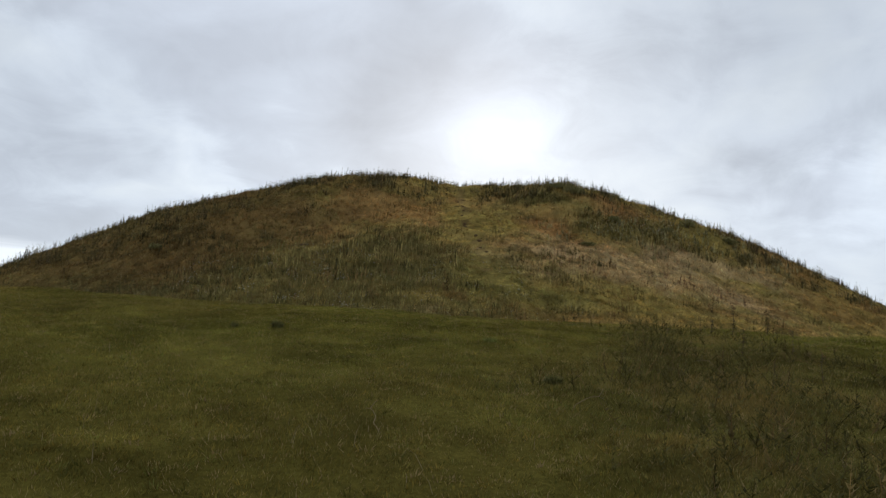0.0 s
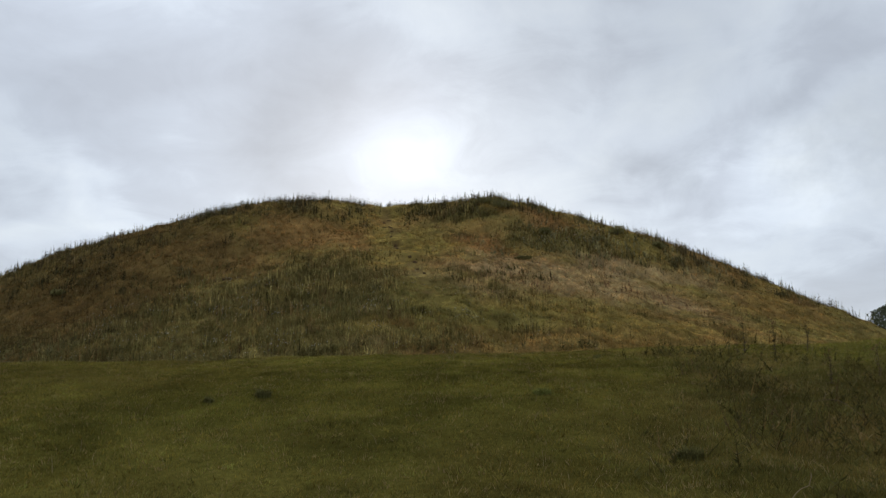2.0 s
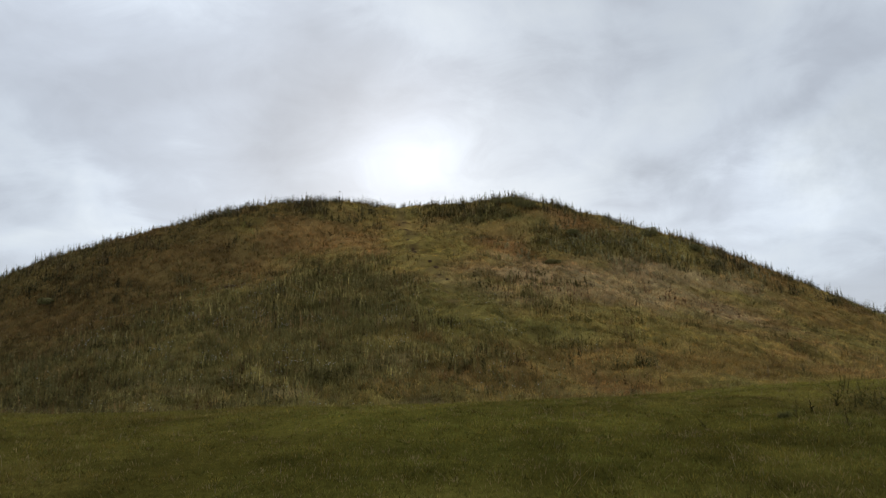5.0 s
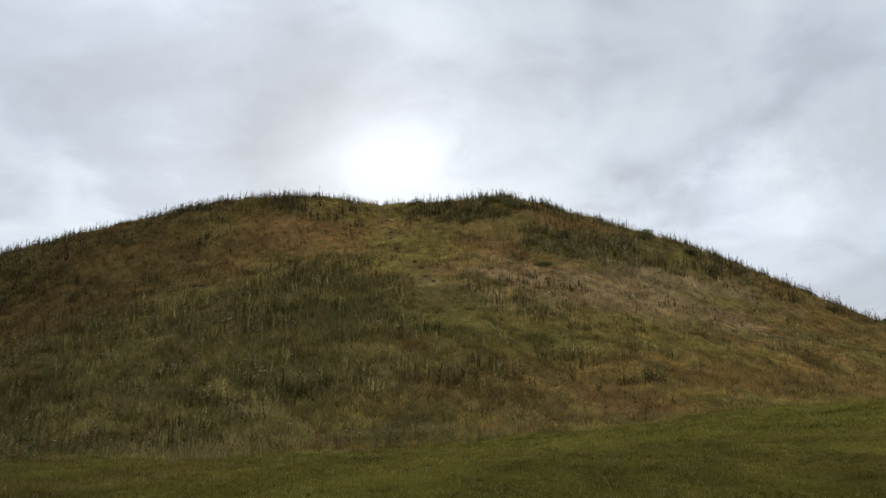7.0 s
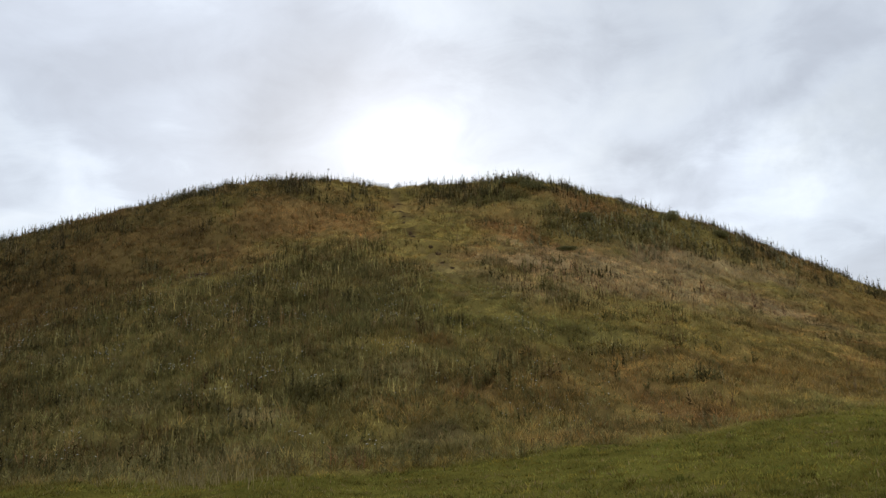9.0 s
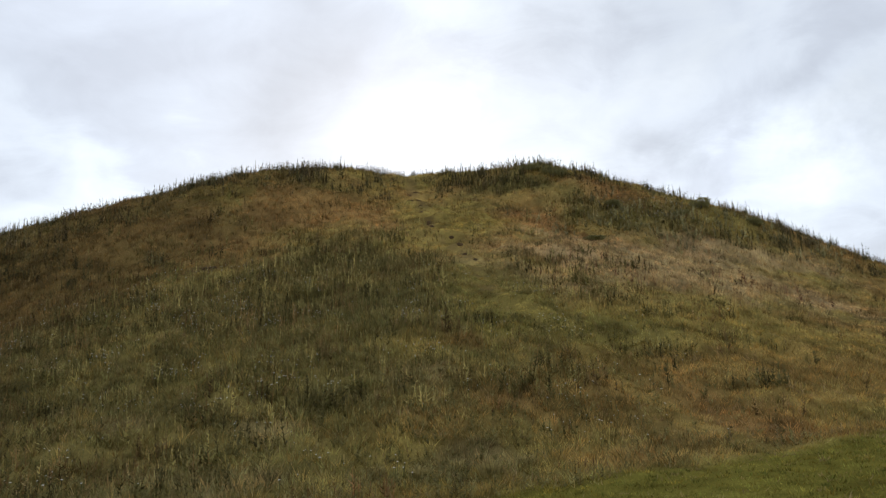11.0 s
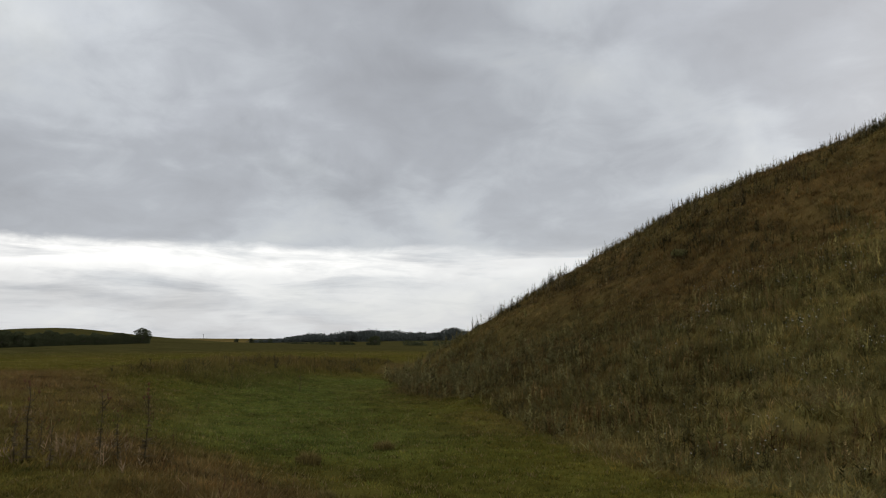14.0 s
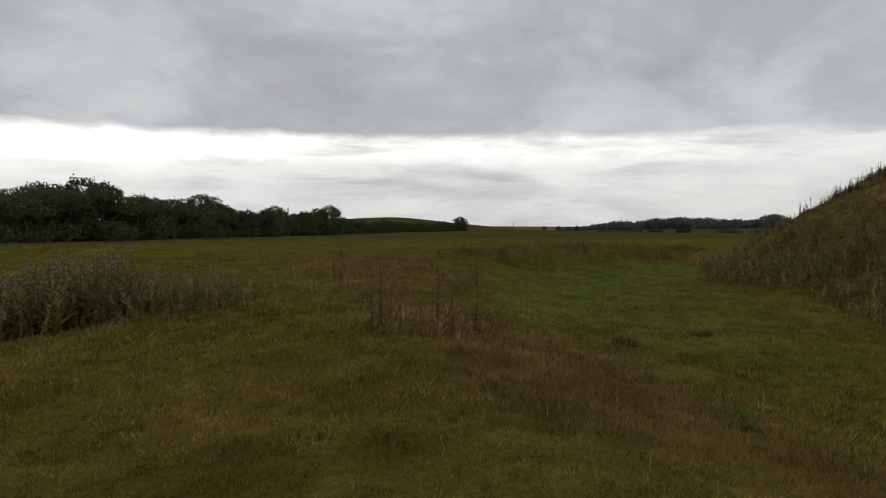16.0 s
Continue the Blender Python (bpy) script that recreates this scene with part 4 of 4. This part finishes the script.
TUSSOCKS = [(-1.0, 3.15, 0.11, 0.10, 1), (-1.5, 2.8, 0.06, 0.05, 1), (2.9, 0.5, 0.12, 0.11, 1), (2.1, 2.9, 0.13, 0.07, 2), (3.4, 6.3, 0.08, 0.06, 1),
            (-13.1, 13.0, 0.28, 0.24, 0), (-14.2, 15.3, 0.28, 0.22, 0), (-8.1, 11.3, 0.28, 0.16, 2), (-7.6, 11.0, 0.22, 0.14, 2), 
            (-10.4, 11.7, 0.2, 0.14, 0), (-0.6, 19.4, 0.3, 0.3, 3), (-1.2, 19.9, 0.25, 0.3, 3), (0.1, 20.2, 0.25, 0.26, 3), (-1.9, 19.7, 0.25, 0.32, 3), (-2.7, 19.9, 0.2, 0.3, 3), (-41.0, 32.0, 0.5, 0.3, 1)]
for k, (x, y, r, h, c) in enumerate(TUSSOCKS):
    ob = make_tussock("grass_tussock", 300 + k, r * 0.7, h * 0.9, ((0.26, 0.20, 0.07), (0.14, 0.13, 0.045), (0.185, 0.19, 0.05), (0.36, 0.29, 0.11))[c])
    ob.location = (x, y, float(height(x, y)))
    tagged(ob, ("rusty olive grass tussock on the ditch floor", "small dark weedy tuft in short turf", "lush dark green grass tussock in turf", "tall pale dry grass tuft at the mound's foot")[c], "tussock", "grass tussocks")


def earth_step(x, y, rx, ry, seed):
    """A scuffed patch of bare soil: a low uneven hollow with a rim, following the slope."""
    rnd = random.Random(seed)
    bm = bmesh.new()
    mid = bm.verts.new((0, 0, float(height(x, y)) + 0.03))
    rings = []
    for s in (0.45, 0.8, 1.0):
        loop = []
        for k in range(11):
            a = 2 * math.pi * k / 11
            r = s * rnd.uniform(0.75, 1.2)
            px, py = math.cos(a) * rx * r, math.sin(a) * ry * r
            loop.append(bm.verts.new((px, py, float(height(x + px, y + py)) + (0.03, 0.05, -0.03)[len(rings)] + rnd.uniform(-0.01, 0.015))))
        rings.append(loop)
    for k in range(11):
        bm.faces.new((mid, rings[0][k], rings[0][(k + 1) % 11]))
        for a, b in zip(rings, rings[1:]):
            bm.faces.new((a[k], b[k], b[(k + 1) % 11], a[(k + 1) % 11]))
    ob = finish(bm, "earth_step", SOIL_MAT)
    ob.location = (x, y, 0)
    return tagged(ob, "scuffed bare brown earth step on the mound's path", "bare earth", "earth steps on the path")


STEPS = [(-3.4, 52.6, 0.45, 0.16), (-3.9, 51.9, 0.5, 0.2), (-3.2, 51.2, 0.45, 0.2), (-3.7, 50.4, 0.5, 0.18), (-3.0, 49.4, 0.3, 0.15), (-2.9, 47.4, 0.2, 0.2), (-2.6, 46.0, 0.2, 0.2), (-2.4, 44.6, 0.22, 0.2),
         (-2.2, 43.5, 0.25, 0.18), (-1.9, 42.0, 0.3, 0.15), (-1.2, 40.2, 0.28, 0.14), (-0.8, 38.9, 0.34, 0.18), (-0.6, 37.6, 0.26, 0.14), (-0.2, 36.6, 0.22, 0.13), (-12.0, 38.0, 0.75, 0.28), (-12.9, 37.7, 0.4, 0.15)]
for k, p in enumerate(STEPS):
    earth_step(p[0], p[1], p[2] * 0.5, p[3] * 0.8, 700 + k)


def dead_stem(x, y, reach, heading, rise, seed):
    """A single bleached weed stem that has fallen over and bends up from the turf."""
    rnd = random.Random(seed)
    bm = bmesh.new()
    pts = []
    for k in range(6):
        s = k / 5
        px, py = math.cos(heading) * reach * s + rnd.uniform(-0.02, 0.02), math.sin(heading) * reach * s + rnd.uniform(-0.02, 0.02)
        pts.append((px, py, float(height(x + px, y + py)) + 0.01 + rise * math.sin(s * 2.4)))
    tube(bm, pts, [0.0035, 0.0035, 0.003, 0.003, 0.0025, 0.0015], 5)
    e = Vector(pts[4])
    tube(bm, [e, e + Vector((0.03, 0.02, 0.05)), e + Vector((0.05, 0.06, 0.07))], [0.004, 0.003, 0.001], 4)
    ob = finish(bm, "dead_stem", STALK)
    ob.location = (x, y, 0)
    return tagged(ob, "thin bleached weed stem fallen across the turf", "stem", "fallen stems")


STALK = plain("bleached_stem", (0.19, 0.14, 0.075), 0.85)
for k, (x, y, reach, heading, rise) in enumerate(((-5.9, 9.0, 0.5, 2.6, 0.10), (-6.1, 9.3, 0.4, 0.6, 0.12), (-5.6, 9.6, 0.5, 1.8, 0.09), (-7.9, 10.3, 0.35, 1.2, 0.16), (-6.6, 7.9, 0.4, 2.9, 0.05),
                                                  (1.6, -1.9, 0.45, 2.0, 0.08), (3.0, -0.8, 0.4, 0.7, 0.10), (4.9, 1.6, 0.5, 2.2, 0.15))):
    dead_stem(x, y, reach, heading, rise, 800 + k)


# ---------------------------------------------------------------- bushes and trees
def leaf_cloud(rs, lobes, count, size):
    """Leaves as small bent pairs of triangles, spread through the outer part of uneven lobes (x, y, z, rx, rz)."""
    lobes = np.array(lobes)
    share = lobes[:, 3] ** 2 * lobes[:, 4]
    i = rs.choice(len(lobes), count, p=share / share.sum())
    d = rs.randn(count, 3)
    d /= np.linalg.norm(d, axis=1)[:, None]
    r = 0.68 + 0.34 * rs.rand(count) ** 0.6
    lump = 0.92 + 0.16 * np.sin(d[:, 0] * 5 + i) * np.sin(d[:, 1] * 6 + 2 * i) + 0.06 * rs.randn(count)
    c = lobes[i, :3] + d * (r * lump)[:, None] * np.stack([lobes[i, 3], lobes[i, 3], lobes[i, 4]], 1)
    u = rs.randn(count, 3)
    u /= np.linalg.norm(u, axis=1)[:, None]
    w = np.cross(u, rs.randn(count, 3))
    w /= np.linalg.norm(w, axis=1)[:, None]
    s = (size * (0.6 + 0.8 * rs.rand(count)))[:, None]
    v = np.stack([c - u * s, c + w * s * 0.45 + d * s * 0.15, c + u * s, c - w * s * 0.45 + d * s * 0.15], 1).reshape(-1, 3)
    k = np.arange(count)[:, None] * 4
    f = np.concatenate([k + np.array([0, 1, 2]), k + np.array([0, 2, 3])], 0)
    return v, f


def make_tree(name, seed, tall, spread_, leaves, leaf, low=0.25):
    rs, rnd = np.random.RandomState(seed), random.Random(seed)
    root = new(name)
    bm = bmesh.new()
    top = Vector((rnd.uniform(-0.3, 0.3), rnd.uniform(-0.3, 0.3), tall * 0.62))
    tube(bm, [Vector((0, 0, -0.3)), Vector((0, 0, tall * 0.2)), top * 0.6 + Vector((0.1, 0, 0)), top],
         [tall * 0.035, tall * 0.028, tall * 0.02, tall * 0.008], 8)
    lobes = [(top.x, top.y, tall * 0.72, spread_ * 0.55, tall * 0.26)]
    for k in range(9):
        a = k * 2.4 + rnd.uniform(-0.4, 0.4)
        s = rnd.uniform(0.25, 0.6)
        b = top * s
        e = Vector((math.cos(a) * spread_ * rnd.uniform(0.45, 0.75), math.sin(a) * spread_ * rnd.uniform(0.45, 0.75), tall * rnd.uniform(low + 0.08, 0.8)))
        tube(bm, [b, b.lerp(e, 0.5) + Vector((0, 0, -0.04 * tall)), e], [tall * 0.013, tall * 0.009, tall * 0.003], 5)
        lobes.append((e.x, e.y, e.z, spread_ * rnd.uniform(0.28, 0.45), tall * rnd.uniform(0.12, 0.2)))
    if low < 0.1:
        for k in range(6):
            a = k * 1.05
            lobes.append((math.cos(a) * spread_ * 0.55, math.sin(a) * spread_ * 0.55, tall * rnd.uniform(0.12, 0.22), spread_ * 0.4, tall * 0.17))
    finish(bm, "trunk", BARK, root)
    v, f = leaf_cloud(rs, lobes, leaves, leaf)
    v[:, 2] = np.maximum(v[:, 2], tall * low * 0.4 - 0.1)
    mesh_object("crown", v, f, LEAF, parent=root)
    return root


def make_bush(name, seed, radius, tall, leaves, leaf, mat, parent_label, category, place):
    rs, rnd = np.random.RandomState(seed), random.Random(seed)
    root = new(name)
    bm = bmesh.new()
    lobes = []
    for k in range(6):
        a = k * 1.05 + rnd.uniform(-0.3, 0.3)
        e = Vector((math.cos(a) * radius * rnd.uniform(0.2, 0.7), math.sin(a) * radius * rnd.uniform(0.2, 0.7), tall * rnd.uniform(0.4, 0.8)))
        tube(bm, [Vector((0, 0, -0.1)), e * 0.5 + Vector((0, 0, 0.05)), e], [tall * 0.02, tall * 0.014, tall * 0.005], 5)
        lobes.append((e.x, e.y, e.z * 0.8, radius * rnd.uniform(0.35, 0.5), tall * rnd.uniform(0.22, 0.36)))
    finish(bm, "branches", BARK, root)
    v, f = leaf_cloud(rs, lobes, leaves, leaf)
    mesh_object("foliage", v, f, mat, parent=root)
    root.location = (place[0], place[1], float(height(*place)) - 0.03)
    return tagged(root, parent_label, category)


SHRUB = plain("shrub_leaf", (0.22, 0.20, 0.08), 0.75, 0.6, 2.0, 0.25)
for k, (x, y, r, h) in enumerate([(5.6, 53.6, 1.2, 0.8), (4.3, 54.2, 0.8, 0.55), (14.6, 51.6, 0.9, 0.85), (8.6, 49.6, 0.6, 0.5), (12.6, 49.4, 0.6, 0.5), (6.2, 44.0, 0.6, 0.35),
                                  (17.5, 50.6, 0.6, 0.6), (-22.6, 39.0, 0.6, 0.5)]):
    make_bush("scrub_bush", 400 + k, r, h, 1700, 0.045, SHRUB, "low dark green bramble bush on the mound", "bush", (x, y))["group"] = "bushes on the mound"


def away(heading, distance):
    """A place seen from where the walk ends, by its heading to the left of +y."""
    a = radians(heading)
    return -2.08 - distance * math.sin(a), 6.59 + distance * math.cos(a)


HAWTHORNS = [make_tree("hawthorn_tree", 500 + k, 4.4, 2.5, 9500, 0.105, 0.03) for k in range(5)]
rnd = random.Random(77)


def line_at(s):
    """Heading, distance and top height along the wood's edge."""
    table = [(0.0, 110, 57, 4.6), (0.15, 104, 60, 4.2), (0.3, 98, 65, 4.8), (0.45, 93, 72, 4.1), (0.6, 88, 82, 3.7), (0.72, 84, 96, 3.6), (0.82, 80, 118, 2.7), (0.92, 76, 165, 2.6), (1.0, 72.6, 250, 3.2)]
    for (a, *p), (b, *q) in zip(table, table[1:]):
        if s <= b:
            t = (s - a) / (b - a)
            return [u + (v - u) * t for u, v in zip(p, q)]


s = 0.0
while s <= 1.0:
    heading, distance, tall = line_at(s)
    for row in range(2 if s < 0.6 else 1):
        x, y = away(heading + rnd.uniform(-0.5, 0.5), distance + row * 3 + rnd.uniform(-1.2, 1.2))
        size = tall / 4.4 * (rnd.uniform(0.66, 1.0) + (0.22 if rnd.random() < 0.14 else 0)) * (0.9 + 0.07 * row)
        ob = plant(rnd.choice(HAWTHORNS), x, y, rnd.uniform(0, 6.28), size, 0.1)
        tagged(ob, "dark green hawthorn tree in a dense wood edge", "tree", "trees along the field edge")
    ahead = line_at(min(s + 0.001, 1.0))
    (ax, ay), (bx, by) = away(heading, distance), away(ahead[0], ahead[1])
    s += 1.75 * 0.001 / max(math.hypot(bx - ax, by - ay), 0.02)
for heading, distance, size in ((98.6, 63, 1.08), (82.6, 97, 0.92), (72.5, 235, 1.1)):
    ob = plant(rnd.choice(HAWTHORNS), *away(heading, distance), rnd.uniform(0, 6.28), size, 0.1)
    tagged(ob, "taller rounded hawthorn rising above the hedge", "tree", "trees along the field edge")
for heading, distance, size in ((55.6, 250, 0.8), (56.0, 252, 0.6), (66.0, 520, 0.8), (70.6, 480, 0.5), (64.9, 560, 0.9), (64.2, 580, 0.8), (63.5, 590, 0.9)):
    ob = plant(rnd.choice(HAWTHORNS), *away(heading, distance), rnd.uniform(0, 6.28), size, 0.1)
    tagged(ob, "small dark bushy tree alone on the open field", "tree", "scattered field trees")
for p in HAWTHORNS:
    drop_proto(p)

OAKS = [make_tree("oak_tree", 520 + k, 10.6, 5.4, 14000, 0.17, 0.2) for k in range(2)]
for k, (x, y, size) in enumerate(((105, 169, 1.7), (115, 167, 1.85), (126, 164, 1.75), (140, 168, 1.8), (130, 181, 1.8), (170, 171, 1.8))):
    ob = plant(OAKS[k % 2], x, y, k * 1.7, size, 0.2)
    tagged(ob, "broad dark green oak beyond the mound's foot", "tree", "oaks beyond the mound")
for p in OAKS:
    drop_proto(p)


# leaf colour paled and blued, so distance haze is painted in
HAZED_LEAF = plain("hazed_woodland_leaf", (0.105, 0.115, 0.102), 0.8, 0.5, 0.05, 0.1)


def far_woods():
    rs = np.random.RandomState(91)
    lobes = []
    for k in range(380):
        heading = 44 + 20.5 * (k / 379) + rs.randn() * 0.15
        distance = 640 + rs.rand() * 70
        x, y = away(heading, distance)
        tall = (7 + 8 * rs.rand()) * (0.55 + 0.45 * smooth_noise(heading, 0, 1.6, 93))
        tall *= min(max((65 - heading) / 6, 0.3), 1.0)
        lobes.append((x, y, float(height(x, y)) + tall * 0.3, 5 + 4 * rs.rand(), tall * 0.5))
    v, f = leaf_cloud(rs, lobes, 60000, 0.95)
    return tagged(mesh_object("far_woods", v, f, HAZED_LEAF), "distant dark woodland along a low ridge", "woods", kind="stuff")


far_woods()


def far_hedge(heading_a, heading_b, distance, tall):
    """A gappy line of bushes of uneven height."""
    rs = np.random.RandomState(int(heading_a * 10))
    n = 22
    lobes = []
    for k in range(n):
        if rs.rand() < 0.22:
            continue
        x, y = away(heading_a + (heading_b - heading_a) * (k + rs.randn() * 0.4) / (n - 1), distance + rs.randn() * 4)
        up = tall * (0.35 + 1.1 * rs.rand() ** 2)
        lobes.append((x, y, float(height(x, y)) + up * 0.4, 0.5 + 1.1 * rs.rand(), up * 0.6))
    v, f = leaf_cloud(rs, lobes, 1500, 0.24)
    return tagged(mesh_object("hedge", v, f, LEAF), "low gappy line of dark bushes across the far field", "hedge", "far hedges")


far_hedge(62.4, 58.8, 330, 1.0)
far_hedge(58.2, 57.2, 332, 1.2)
far_hedge(53.4, 51.8, 280, 1.6)
far_hedge(51.0, 49.6, 285, 1.5)


def utility_pole(x, y, tall):
    root = new("utility_pole")
    z = float(height(x, y))
    bm = bmesh.new()
    tube(bm, [(0, 0, -0.5), (0, 0, tall * 0.5), (0, 0, tall)], [0.16, 0.14, 0.11], 8)
    finish(bm, "post", POLE_WOOD, root)
    bm = bmesh.new()
    bmesh.ops.create_cube(bm, size=1, matrix=Matrix.Translation((0, -0.15, tall - 0.5)) @ Matrix.Diagonal((1.6, 0.1, 0.12, 1)))
    bmesh.ops.bevel(bm, geom=bm.edges[:], offset=0.012, segments=1)
    finish(bm, "crossarm", POLE_WOOD, root, False)
    for dx in (-0.7, 0, 0.7):
        bm = bmesh.new()
        tube(bm, [(dx, -0.15, tall - 0.44), (dx, -0.15, tall - 0.36), (dx, -0.15, tall - 0.24)], [0.03, 0.06, 0.04], 8)
        finish(bm, "insulator", PETAL, root)
    root.location = (x, y, z)
    return tagged(root, "slim dark wooden utility pole on the far field", "pole", "utility poles")


utility_pole(*away(68.34, 560), 6.8)
utility_pole(*away(85.7, 190), 6.0)
utility_pole(*away(57.6, 600), 8.0)
